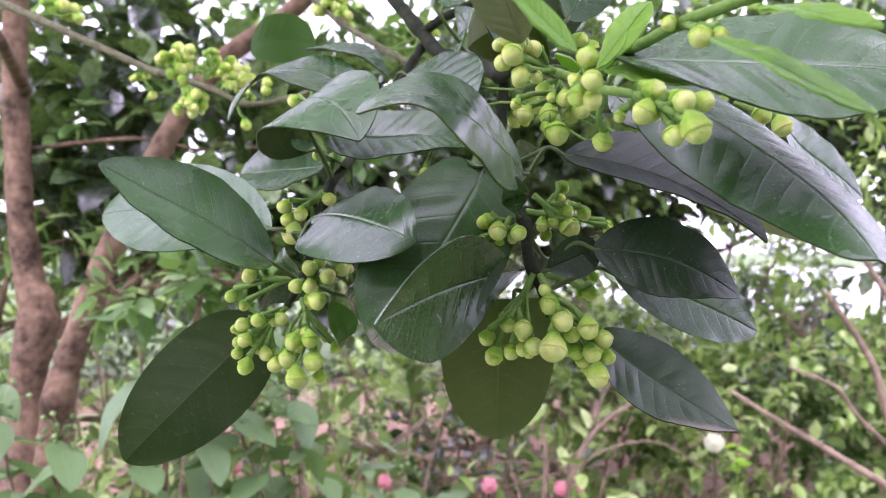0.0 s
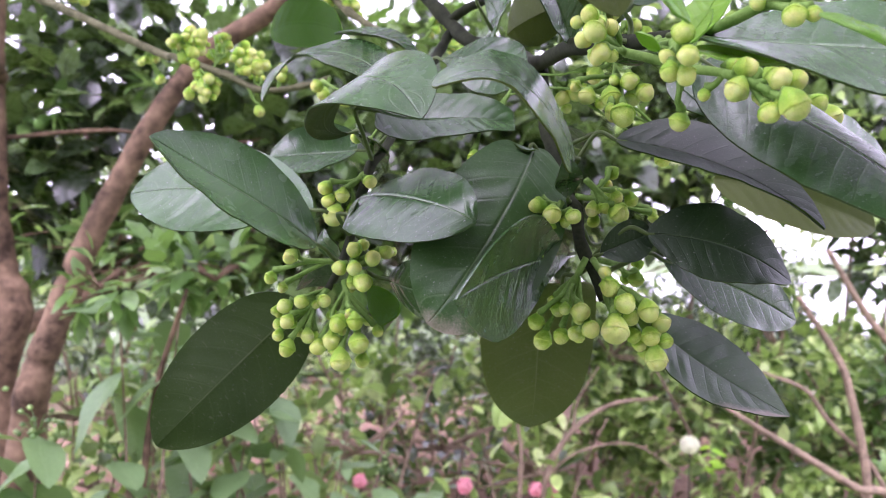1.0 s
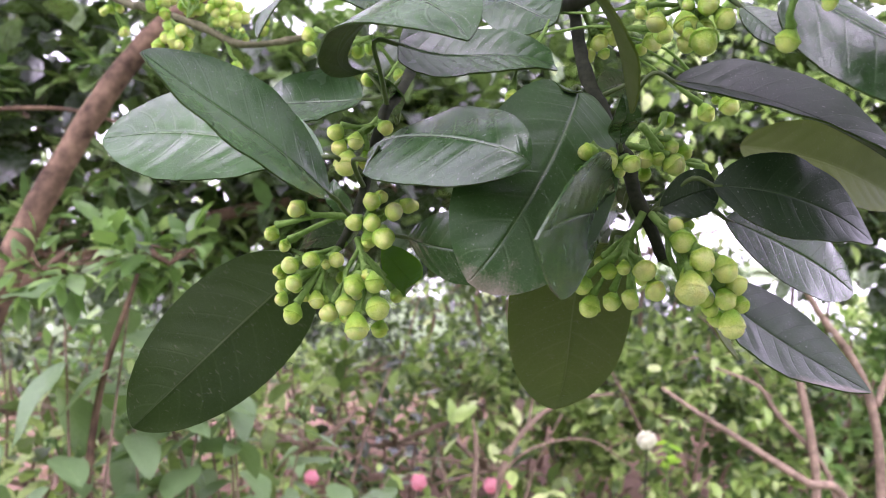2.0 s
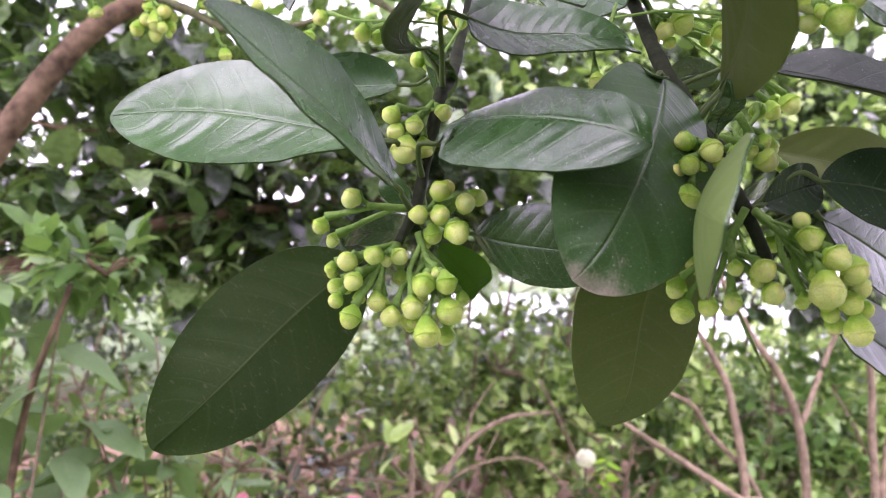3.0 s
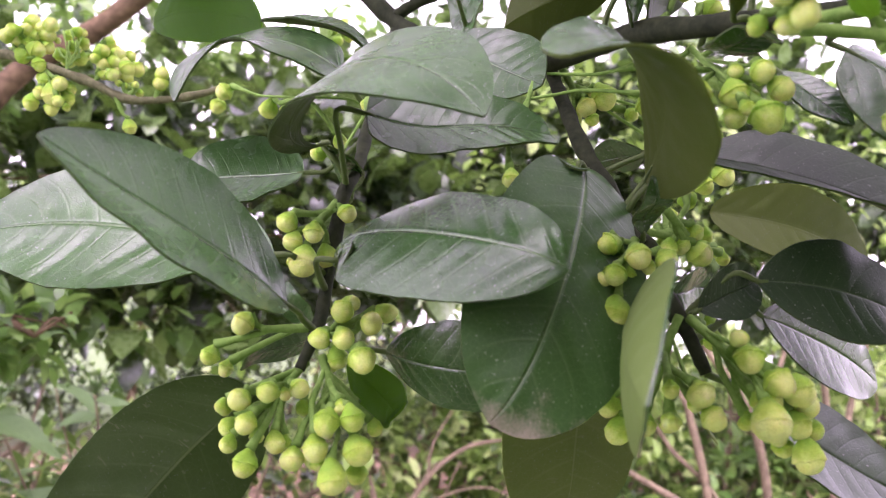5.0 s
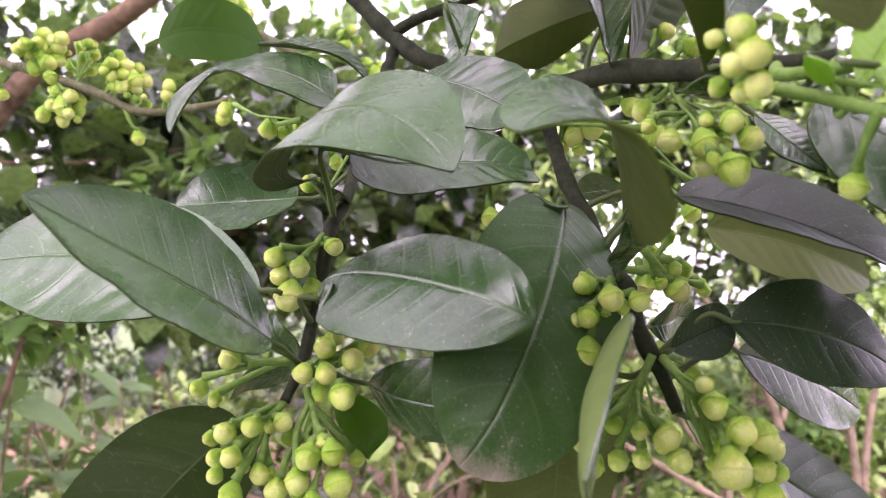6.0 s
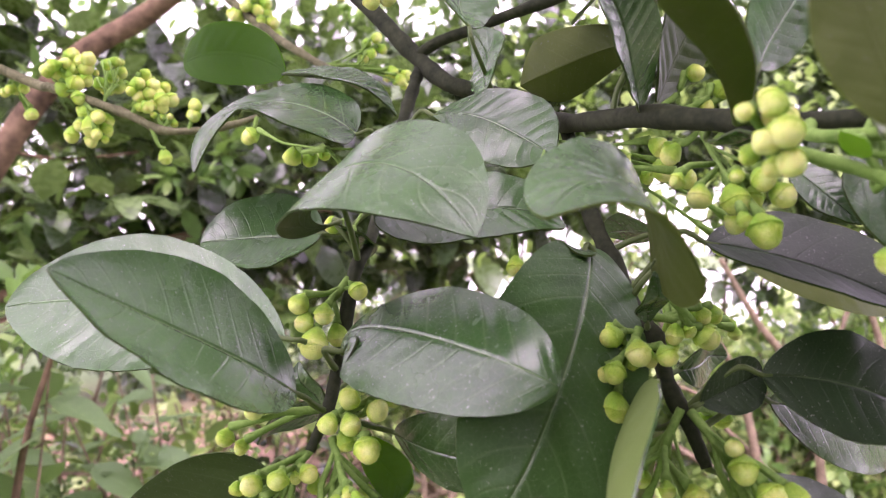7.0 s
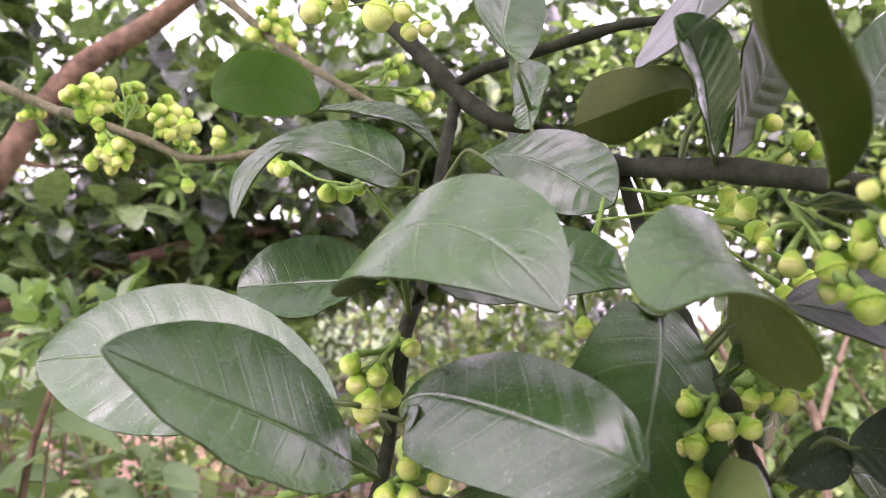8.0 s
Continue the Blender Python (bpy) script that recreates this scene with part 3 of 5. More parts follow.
leaf((0.148, 0.585, 1.443), (0.200, 0.626, 1.393), roll=5.3, width=0.17, widest=0.48, round_=0.80, bend=-0.015, sway=0.012, wave=-0.006, fold=0.11, curl=-0.01, twist=-0.00, face=-1, kind='olive')
leaf((0.042, 0.251, 1.562), (0.019, 0.244, 1.581), roll=0.90, width=0.270, widest=0.48, round_=0.75, bend=0.002, sway=0.000, wave=-0.002, fold=0.12, curl=0.00, twist=-0.01, face=1, kind='young')
leaf((0.066, 0.329, 1.574), (0.086, 0.329, 1.602), roll=5.57, width=0.269, widest=0.53, round_=0.73, bend=0.039, sway=0.012, wave=-0.009, fold=0.15, curl=0.03, twist=-0.27, face=1, kind='young')
leaf((0.066, 0.326, 1.573), (0.098, 0.303, 1.563), roll=-0.46, width=0.272, widest=0.49, round_=0.75, bend=0.009, sway=-0.002, wave=0.013, fold=0.12, curl=0.01, twist=-0.09, face=1, kind='young')
leaf((0.085, 0.254, 1.567), (0.136, 0.249, 1.542), roll=-0.53, width=0.271, widest=0.48, round_=0.75, bend=0.007, sway=0.000, wave=0.007, fold=0.12, curl=0.00, twist=-0.06, face=1, kind='young')
leaf((0.189, 0.612, 1.549), (0.321, 0.619, 1.514), roll=4.88, width=0.204, widest=0.43, round_=0.64, bend=0.158, sway=0.016, wave=0.023, fold=0.20, curl=0.05, twist=0.14, face=-1, kind='olive')
leaf((0.060, 0.386, 1.611), (0.089, 0.393, 1.655), roll=4.68, width=0.266, widest=0.47, round_=0.74, bend=-0.025, sway=0.004, wave=-0.020, fold=0.01, curl=-0.11, twist=-0.04, face=1, kind='old')
leaf((0.028, 0.282, 1.573), (0.017, 0.289, 1.617), roll=3.37, width=0.275, widest=0.47, round_=0.72, bend=0.007, sway=-0.019, wave=0.009, fold=0.11, curl=-0.01, twist=-0.02, face=-1, kind='olive')
leaf((0.085, 0.517, 1.718), (0.013, 0.406, 1.645), roll=2.54, width=0.270, widest=0.48, round_=0.75, bend=0.007, sway=0.000, wave=-0.000, fold=0.13, curl=0.01, twist=0.01, face=-1, kind='shaded')
leaf((0.0436, 0.4350, 1.5415), (-0.0352, 0.3316, 1.5563), via=((0.0079, 0.3292, 1.5622), (-0.0093, 0.3648, 1.5803)), roll=4.63, width=0.224, widest=0.42, round_=0.69, fold=0.09, curl=-0.04, twist=-1.19, face=-1, kind='olive')
leaf((-0.0134, 0.3844, 1.5031), (-0.0795, 0.4510, 1.5086), via=((-0.0317, 0.3762, 1.5146), (-0.0808, 0.4740, 1.5291)), roll=4.70, width=0.246, widest=0.52, round_=0.64, fold=0.09, curl=0.12, twist=-0.47, face=-1, stalk_end=1)
leaf((0.0209, 0.4517, 1.5460), (-0.0356, 0.3994, 1.4531), via=((0.0360, 0.4622, 1.5611), (-0.0144, 0.3846, 1.4749)), roll=3.28, width=0.265, widest=0.60, round_=0.61, fold=0.06, curl=-0.04, twist=-0.16, face=-1, kind='dusty')
leaf((-0.066, 0.549, 1.609), (-0.145, 0.539, 1.587), via=((-0.089, 0.542, 1.628), (-0.140, 0.584, 1.643)), roll=3.96, width=0.295, widest=0.31, round_=0.75, fold=0.04, curl=-0.10, twist=-0.26, face=-1)
leaf((-0.0636, 0.5335, 1.5439), (-0.0785, 0.4920, 1.5600), roll=0.6, width=0.26, widest=0.58, round_=0.7, bend=0.02, fold=0.35, face=-1)


# ---- flower buds ----
def bud_mesh(variant):
    """A bud of 1 m across, its stalk end at the bottom: a pitted green cap with a lip, a paler bulb swelling out of it."""
    rnd = random.Random(variant * 13 + 5)
    verts, faces, cols = [], [], 20
    tall, shift, lobes = 1.0 + rnd.uniform(-0.06, 0.08), rnd.uniform(0, 6.28), rnd.choice((3, 4, 5))
    belt, slim, lip = rnd.choice((-0.06, 0.0, 0.05, 0.10, 0.16)), rnd.uniform(0.86, 0.95), rnd.uniform(0.0, 0.012)
    lean, taper = rnd.uniform(-0.10, 0.10), rnd.uniform(0.10, 0.32)

    def body(z):
        return 0.5 * max(1 - abs(2 * z / tall) ** 2.25, 0.0) ** 0.5

    rings = [(-0.57, 0.085, 0), (-0.53, 0.15, 0)]
    for k in range(1, 10):
        z = -0.5 * tall + (belt + 0.5 * tall) * (k / 9) ** 0.8
        rings.append((z, max(body(z) * (1 - taper * (1 - k / 9) ** 0.8), 0.16) * 1.02, 0))
    edge = body(belt)
    rings += [(belt + 0.01, edge + lip, 0), (belt + 0.035, edge * slim + 0.5 * lip, 0)]
    top = 0.54 * tall
    for k in range(9):
        a = k / 8 * math.pi / 2
        rings.append((belt + 0.045 + (top - belt - 0.045) * math.sin(a), edge * slim * (0.42 * math.cos(a) ** 0.5 + 0.58 * math.cos(a) ** 1.5) + 0.004, 1))
    for n, (z, r, slot) in enumerate(rings):
        for j in range(cols):
            h = 2 * math.pi * j / cols
            q = Vector((math.cos(h), math.sin(h), z))
            lob = 1 + (0.045 * math.cos(lobes * h + shift) if 2 < n else 0) * (1.0 if slot == 0 else 0.5) + 0.10 * noise.noise(q * 1.1 + Vector((0, 0, variant * 7))) + 0.03 * noise.noise(q * 3.5 + Vector((variant, 0, 0)))
            rise = 0.025 * math.cos(lobes * h + shift + 1) if 9 < n < 14 else 0
            verts.append(Vector((q.x * r * lob + lean * (z + 0.5) * 0.5, q.y * r * lob, z + rise)))
        if n:
            for j in range(cols):
                k = (j + 1) % cols
                faces.append(((n - 1) * cols + j, (n - 1) * cols + k, n * cols + k, n * cols + j))
    faces.append(tuple((len(rings) - 1) * cols + j for j in range(cols)))
    me = bpy.data.meshes.new("bud")
    me.from_pydata(verts, [], faces)
    me.materials.append(BUD)
    me.polygons.foreach_set("use_smooth", [True] * len(me.polygons))
    return me


BUD_MESHES = [bud_mesh(v) for v in range(14)]


def flower_stalk(origin, toward, rows, owner=None, stalk=0.0013):
    """A cluster of buds: rows of x, y, z and diameter in millimetres; their stalks leave an axis from origin to toward."""
    owner = owner or tree
    o, a, c = owner.location, Vector(origin), Vector(toward)
    rnd = random.Random(len(rows) * 31 + int(abs(a.x) * 1000))
    parts = [tube(spline([a, (a * 2 + c) / 3, (a + c * 2) / 3, c], 3), [stalk * k * (1.0 if (c - a).length < 0.035 else 0.7) for k in (1.5, 1.35, 1.15)], 8, 0.1)]
    heads = []
    small = [(x + rnd.uniform(-7, 7), y + rnd.uniform(3, 10), z + rnd.uniform(-3, 7), rnd.uniform(5.2, 7.2)) for x, y, z, d in rows[::2]] if len(rows) > 6 else []
    for x, y, z, d in rows + small:
        p, r = Vector((x, y, z)) / 1000, d / 2000
        f = rnd.uniform(0.15, 0.95)
        start = a + (c - a) * f
        if (p - start).length > (p - a).length:
            start = a
        belly = (start + p) / 2 + Vector((rnd.uniform(-1, 1), rnd.uniform(-1, 1), rnd.uniform(-0.3, 1))) * 0.10 * (p - start).length
        way = ((p - belly).normalized() * 0.6 + Vector((rnd.uniform(-0.25, 0.25), rnd.uniform(-0.35, 0.1), -0.55))).normalized()
        end = p - way * r * 1.06
        thin = stalk * (0.6 if (p - start).length > 0.035 else 1.0)
        parts.append(tube(spline([start, (start + belly) / 2, belly, (belly + end) / 2, end], 2), [thin * 0.9, thin * 0.95, thin * 1.05, thin * 1.15, stalk * 1.7], 7, 0.08))
        heads.append((p, r, way))
    v, f = join(parts)
    ob = finish("flower_stalk", [p - o for p in v], f, [STALK], owner, "green stalks with round yellow-green buds")
    for p, r, d in heads:
        bud = new("bud", rnd.choice(BUD_MESHES))
        bud.parent = ob
        q = d.to_track_quat("Z", "Y") @ Euler((rnd.uniform(-0.25, 0.25), rnd.uniform(-0.25, 0.25), rnd.uniform(0, 6.28))).to_quaternion()
        bud.matrix_basis = Matrix.LocRotScale(p - o, q, Vector((2 * r, 2 * r, 2 * r * rnd.uniform(0.95, 1.04))))
    return ob


flower_stalk((-0.089, 0.470, 1.469), (-0.102, 0.465, 1.456),
    [(-114.9, 457.3, 1456.4, 9.1), (-104.5, 451.1, 1459.7, 8.6), (-93.0, 457.0, 1459.9, 8.1), (-112.4, 452.1, 1448.3, 8.6), (-118.7, 463.8, 1445.8, 7.5), (-119.0, 459.7, 1440.0, 6.9), (-108.3, 466.5, 1441.3, 6.1), (-112.7, 454.6, 1433.1, 10.4), (-101.8, 457.0, 1440.2, 8.3), (-89.6, 471.9, 1450.7, 7.7)])
flower_stalk((-0.083, 0.470, 1.471), (-0.079, 0.462, 1.456),
    [(-83.8, 445.6, 1448.5, 10.8), (-74.6, 444.4, 1449.7, 9.9), (-87.9, 447.4, 1438.7, 9.9), (-72.5, 444.7, 1438.0, 11.3), (-82.0, 442.9, 1429.0, 12.1), (-95.6, 454.2, 1434.1, 9.2), (-86.7, 460.1, 1432.6, 8.4), (-70.5, 457.1, 1426.5, 9.0), (-62.9, 463.6, 1442.8, 6.8)])
flower_stalk((-0.082, 0.475, 1.480), (-0.074, 0.468, 1.478),
    [(-77.4, 464.1, 1470.8, 8.6), (-70.8, 445.7, 1470.8, 11.3), (-76.0, 457.3, 1489.3, 9.4), (-84.7, 460.2, 1478.9, 8.9), (-76.0, 456.1, 1479.0, 8.9), (-65.7, 454.2, 1484.3, 9.4), (-58.7, 462.0, 1488.0, 8.2)])
flower_stalk((-0.085, 0.475, 1.482), (-0.107, 0.470, 1.482),
    [(-113.8, 468.2, 1484.5, 9.0), (-126.0, 474.0, 1472.1, 8.2), (-120.3, 481.7, 1466.1, 6.9)])
flower_stalk((-0.074, 0.495, 1.536), (-0.084, 0.487, 1.524),
    [(-95.9, 482.2, 1525.9, 9.1), (-85.6, 479.2, 1521.3, 9.1), (-93.6, 481.1, 1517.8, 8.6), (-89.8, 477.1, 1509.4, 12.9), (-79.5, 484.3, 1511.9, 9.7), (-70.3, 491.1, 1530.6, 9.0)])
flower_stalk((-0.070, 0.500, 1.548), (-0.071, 0.505, 1.560),
    [(-80.0, 512.0, 1560.9, 8.4), (-54.4, 531.7, 1588.7, 7.3)])
flower_stalk((0.037, 0.433, 1.517), (0.030, 0.428, 1.507),
    [(22.9, 427.1, 1514.4, 9.0), (28.7, 415.3, 1509.5, 10.0), (39.2, 414.0, 1508.3, 8.8), (18.9, 415.1, 1502.4, 9.1), (16.7, 421.7, 1500.5, 7.5), (18.5, 415.9, 1488.6, 12.6), (29.5, 426.7, 1502.6, 7.7), (28.4, 426.5, 1493.8, 6.8)])
flower_stalk((0.046, 0.442, 1.521), (0.058, 0.442, 1.519),
    [(58.4, 446.9, 1515.5, 8.4), (63.9, 444.2, 1516.8, 9.9), (70.3, 440.5, 1512.3, 11.4), (66.7, 446.9, 1523.0, 8.5), (79.9, 451.8, 1520.7, 8.2), (67.3, 456.4, 1529.2, 6.1), (95.8, 461.4, 1510.8, 6.5)])
flower_stalk((0.051, 0.418, 1.486), (0.056, 0.395, 1.471),
    [(50.7, 381.7, 1473.4, 10.4), (56.0, 373.6, 1465.8, 10.7), (69.3, 379.7, 1462.5, 10.4), (78.5, 389.3, 1456.1, 9.6), (71.9, 385.3, 1449.9, 9.5), (80.4, 387.9, 1447.7, 7.9), (51.2, 371.7, 1454.6, 13.6), (62.7, 387.0, 1458.5, 8.4), (64.8, 389.9, 1449.9, 7.9), (74.5, 383.1, 1439.6, 11.4), (68.4, 391.8, 1445.2, 7.4), (72.4, 393.9, 1441.0, 8.0)])
flower_stalk((0.048, 0.420, 1.487), (0.039, 0.420, 1.469),
    [(39.7, 393.5, 1460.6, 10.1), (24.3, 432.4, 1452.1, 9.8), (34.9, 427.1, 1459.4, 8.5), (27.9, 432.6, 1442.6, 10.5), (45.1, 394.4, 1452.1, 9.6), (36.7, 427.3, 1445.1, 9.2), (41.7, 416.9, 1447.6, 7.8), (33.8, 436.7, 1463.1, 6.8)])
flower_stalk((0.052, 0.420, 1.487), (0.071, 0.440, 1.483),
    [(83.8, 452.4, 1475.3, 9.8), (87.2, 461.8, 1483.9, 7.3), (78.8, 456.6, 1475.0, 6.6)])
flower_stalk((0.065, 0.435, 1.597), (0.057, 0.400, 1.573),
    [(40.9, 392.0, 1566.8, 9.1), (51.5, 387.2, 1565.7, 10.4), (58.9, 381.9, 1572.6, 9.1), (66.2, 381.9, 1566.9, 9.2), (53.2, 372.6, 1554.0, 12.3), (53.5, 389.9, 1558.0, 8.8), (64.4, 396.7, 1566.9, 8.3), (72.1, 421.2, 1594.9, 5.7), (55.8, 442.1, 1588.3, 9.3)])
flower_stalk((0.049, 0.430, 1.529), (0.062, 0.436, 1.519),
    [(68.5, 440.6, 1520.7, 8.2), (54.3, 437.4, 1513.9, 7.7), (60.4, 437.7, 1516.0, 7.3), (68.6, 438.5, 1512.0, 10.2), (57.7, 447.6, 1508.1, 7.5), (66.7, 442.2, 1534.5, 8.2)])
flower_stalk((0.150, 0.410, 1.575), (0.157, 0.405, 1.571), [(159.6, 398.5, 1567.3, 11.0), (178.6, 420.7, 1565.4, 11.7)])
# the young shoot with the nearest buds
SHOOT = [(0.063, 0.360, 1.584), (0.071, 0.340, 1.582), (0.079, 0.320, 1.582), (0.090, 0.305, 1.586), (0.102, 0.295, 1.589), (0.117, 0.285, 1.592), (0.142, 0.280, 1.598)]
limb("green_shoot", [(0.070, 0.372, 1.590), *SHOOT], [0.0022, 0.0022, 0.0024, 0.0024, 0.0022], STALK, 9, 0.08, label="fresh green shoot")
WOOD += [Vector(p) for p in SHOOT]
flower_stalk((0.056, 0.310, 1.572), (0.054, 0.295, 1.559),
    [(53.4, 284.9, 1560.5, 7.9), (52.2, 287.0, 1569.1, 8.5), (49.3, 291.9, 1556.2, 7.7), (54.3, 289.8, 1554.5, 7.6), (49.3, 296.5, 1562.9, 6.1)])
SIDE_SHOOT = [(0.051, 0.360, 1.580), (0.057, 0.338, 1.572), (0.063, 0.318, 1.564), (0.073, 0.300, 1.558), (0.080, 0.287, 1.551)]
limb("green_shoot", SIDE_SHOOT, [0.0022, 0.002, 0.0018, 0.0016], STALK, 9, 0.08, label="fresh green shoot")
flower_stalk(SIDE_SHOOT[2], (0.064, 0.325, 1.556), [(66.7, 332.2, 1545.0, 9.2)])
flower_stalk(SIDE_SHOOT[3], (0.083, 0.283, 1.548),
    [(86.9, 274.6, 1542.1, 10.8), (81.7, 282.0, 1540.2, 8.6), (85.3, 282.0, 1552.3, 8.4), (93.3, 286.8, 1553.1, 7.8), (77.5, 292.0, 1558.2, 8.2), (73.3, 290.1, 1550.1, 9.0), (83.5, 291.9, 1548.5, 7.8), (69.2, 311.3, 1552.2, 5.5)])
flower_stalk((0.090, 0.305, 1.586), (0.096, 0.295, 1.582),
    [(92.9, 287.0, 1576.6, 8.8), (99.8, 286.4, 1577.5, 6.2), (85.8, 301.5, 1585.8, 6.4)])
flower_stalk(SIDE_SHOOT[0], (0.034, 0.335, 1.581),
    [(27.5, 328.0, 1587.3, 8.2), (34.5, 337.8, 1586.1, 7.7), (28.6, 324.4, 1579.2, 9.9), (24.7, 327.8, 1576.6, 7.4), (31.8, 327.0, 1571.3, 8.3), (39.1, 339.9, 1585.2, 7.7), (39.8, 341.6, 1574.0, 6.5), (31.2, 335.7, 1590.3, 6.9)])

# buds on the upper side of the branch, and others further up the tree
flower_stalk((0.042, 0.437, 1.604), (0.063, 0.435, 1.606),
    [(64.1, 437.6, 1621.2, 7.7), (74.5, 433.8, 1614.1, 9.1), (67.7, 436.5, 1607.5, 7.2), (81.4, 434.6, 1610.6, 7.8)])
flower_stalk((0.022, 0.500, 1.601), (0.001, 0.470, 1.563),
    [(-10.3, 446.8, 1542.1, 7.9), (59.7, 461.9, 1593.8, 9.0), (66.9, 452.1, 1579.3, 9.9)])
flower_stalk((0.044, 0.520, 1.611), (0.046, 0.505, 1.592),
    [(57.3, 499.8, 1591.8, 13.8), (49.1, 502.2, 1586.7, 10.6), (44.7, 506.7, 1581.6, 8.1), (51.5, 501.5, 1580.8, 7.5), (76.3, 492.3, 1586.5, 11.4), (113.1, 502.1, 1550.7, 10.6), (131.5, 512.4, 1557.4, 12.4)])
flower_stalk((-0.078, 0.600, 1.608), (-0.092, 0.620, 1.608),
    [(-97.7, 631.0, 1607.3, 12.1), (-87.0, 632.5, 1605.9, 10.1), (-78.4, 642.4, 1610.2, 9.6), (-123.9, 662.8, 1623.5, 11.5), (-58.8, 602.2, 1583.9, 8.9), (-39.5, 601.9, 1601.9, 7.7)])
flower_stalk((-0.053, 0.660, 1.743), (-0.060, 0.640, 1.724),
    [(-106.1, 623.8, 1712.0, 15.8), (-71.2, 604.5, 1705.0, 19.1), (-54.4, 623.0, 1713.5, 12.5), (-50.4, 622.6, 1702.2, 11.0), (-39.9, 622.5, 1704.1, 10.4), (-90.9, 633.3, 1721.9, 14.1)])

# a second branch of the tree with smaller bud clusters, further back
SECOND = [(-0.575, 0.960, 1.816), (-0.512, 0.920, 1.785), (-0.422, 0.870, 1.742), (-0.308, 0.830, 1.688), (-0.286, 0.815, 1.680), (-0.254, 0.800, 1.668), (-0.221, 0.790, 1.655), (-0.198, 0.785, 1.644), (-0.173, 0.780, 1.643), (-0.143, 0.770, 1.647), (-0.124, 0.760, 1.652)]
limb("branch", SECOND, [0.0046, 0.0042, 0.0038, 0.0034, 0.0031, 0.0027, 0.002], TWIG_PALE, 10, 0.12, 0.3, "grey-brown knotty twig")
WOOD += spline(SECOND, 6)


# bunches of round buds along it
flower_stalk((-0.277, 0.800, 1.676), (-0.268, 0.800, 1.691),
    [(-267.0, 803.1, 1703.9, 11.8), (-253.4, 795.6, 1699.5, 12.1), (-271.9, 801.0, 1694.8, 11.8), (-265.8, 803.8, 1693.0, 13.0), (-256.1, 800.3, 1693.2, 12.9), (-263.6, 799.0, 1680.7, 13.5), (-256.1, 801.9, 1684.1, 11.2), (-273.0, 801.2, 1676.6, 11.7), (-260.9, 797.1, 1669.5, 11.1), (-283.0, 799.0, 1689.8, 12.2), (-275.6, 801.7, 1687.5, 11.8), (-276.9, 790.5, 1692.2, 10.5), (-259.9, 799.9, 1698.2, 10.8), (-270.1, 801.3, 1686.6, 10.6)])
flower_stalk((-0.257, 0.800, 1.668), (-0.254, 0.795, 1.657),
    [(-256.6, 798.7, 1657.4, 11.6), (-244.3, 789.4, 1653.7, 11.8), (-251.5, 795.3, 1646.6, 15.1), (-240.9, 797.3, 1644.6, 11.9), (-259.1, 796.0, 1647.7, 10.6), (-251.5, 799.4, 1636.7, 11.5), (-266.0, 798.7, 1640.4, 12.0), (-239.3, 798.9, 1652.5, 9.2), (-244.8, 784.6, 1639.7, 9.0)])
flower_stalk((-0.221, 0.790, 1.655), (-0.211, 0.790, 1.673),
    [(-211.0, 793.0, 1687.7, 11.4), (-215.3, 785.5, 1679.0, 11.3), (-205.2, 791.4, 1679.1, 13.1), (-196.6, 793.2, 1679.1, 10.0), (-213.8, 790.2, 1670.2, 12.2), (-198.4, 788.9, 1668.3, 13.0), (-191.3, 792.3, 1669.2, 12.6), (-203.6, 791.2, 1665.9, 11.3), (-218.7, 787.0, 1674.0, 10.4), (-207.4, 788.9, 1672.6, 11.3), (-200.8, 791.5, 1673.4, 10.4), (-207.0, 780.5, 1660.7, 10.2), (-197.4, 789.8, 1662.6, 9.9), (-214.8, 791.2, 1663.4, 10.0)])
flower_stalk((-0.205, 0.785, 1.646), (-0.200, 0.785, 1.633), [(-195.2, 787.9, 1623.4, 11.1)])
flower_stalk((-0.176, 0.780, 1.643), (-0.174, 0.780, 1.653), [(-171.0, 773.9, 1661.6, 10.9), (-171.7, 774.6, 1654.5, 11.4)])
flower_stalk((-0.124, 0.760, 1.652), (-0.126, 0.760, 1.644), [(-129.4, 758.3, 1636.2, 12.6)])
flower_stalk((-0.244, 0.800, 1.664), (-0.242, 0.820, 1.683),
    [(-253.3, 834.1, 1688.4, 11.4), (-248.4, 838.6, 1685.5, 12.1), (-239.6, 836.8, 1687.7, 12.7), (-241.9, 827.7, 1693.4, 11.3), (-235.9, 828.8, 1697.2, 10.7), (-248.2, 837.7, 1705.4, 9.6), (-239.0, 823.7, 1704.7, 8.8)], stalk=0.0008)
flower_stalk((-0.198, 0.785, 1.644), (-0.191, 0.785, 1.651), [(-194.8, 791.4, 1654.6, 6.3), (-188.8, 791.6, 1650.6, 6.7), (-198.1, 786.7, 1653.7, 5.8), (-202.5, 782.9, 1655.0, 5.4), (-190.1, 779.2, 1653.7, 5.3)])
flower_stalk((-0.322, 0.840, 1.694), (-0.318, 0.840, 1.686), [(-319.7, 843.0, 1683.9, 10.1), (-312.6, 839.6, 1683.5, 9.0), (-322.8, 839.9, 1682.1, 8.6), (-306.7, 840.4, 1662.9, 10.0), (-312.5, 849.6, 1663.2, 7.6), (-328.2, 844.1, 1680.6, 8.6)])
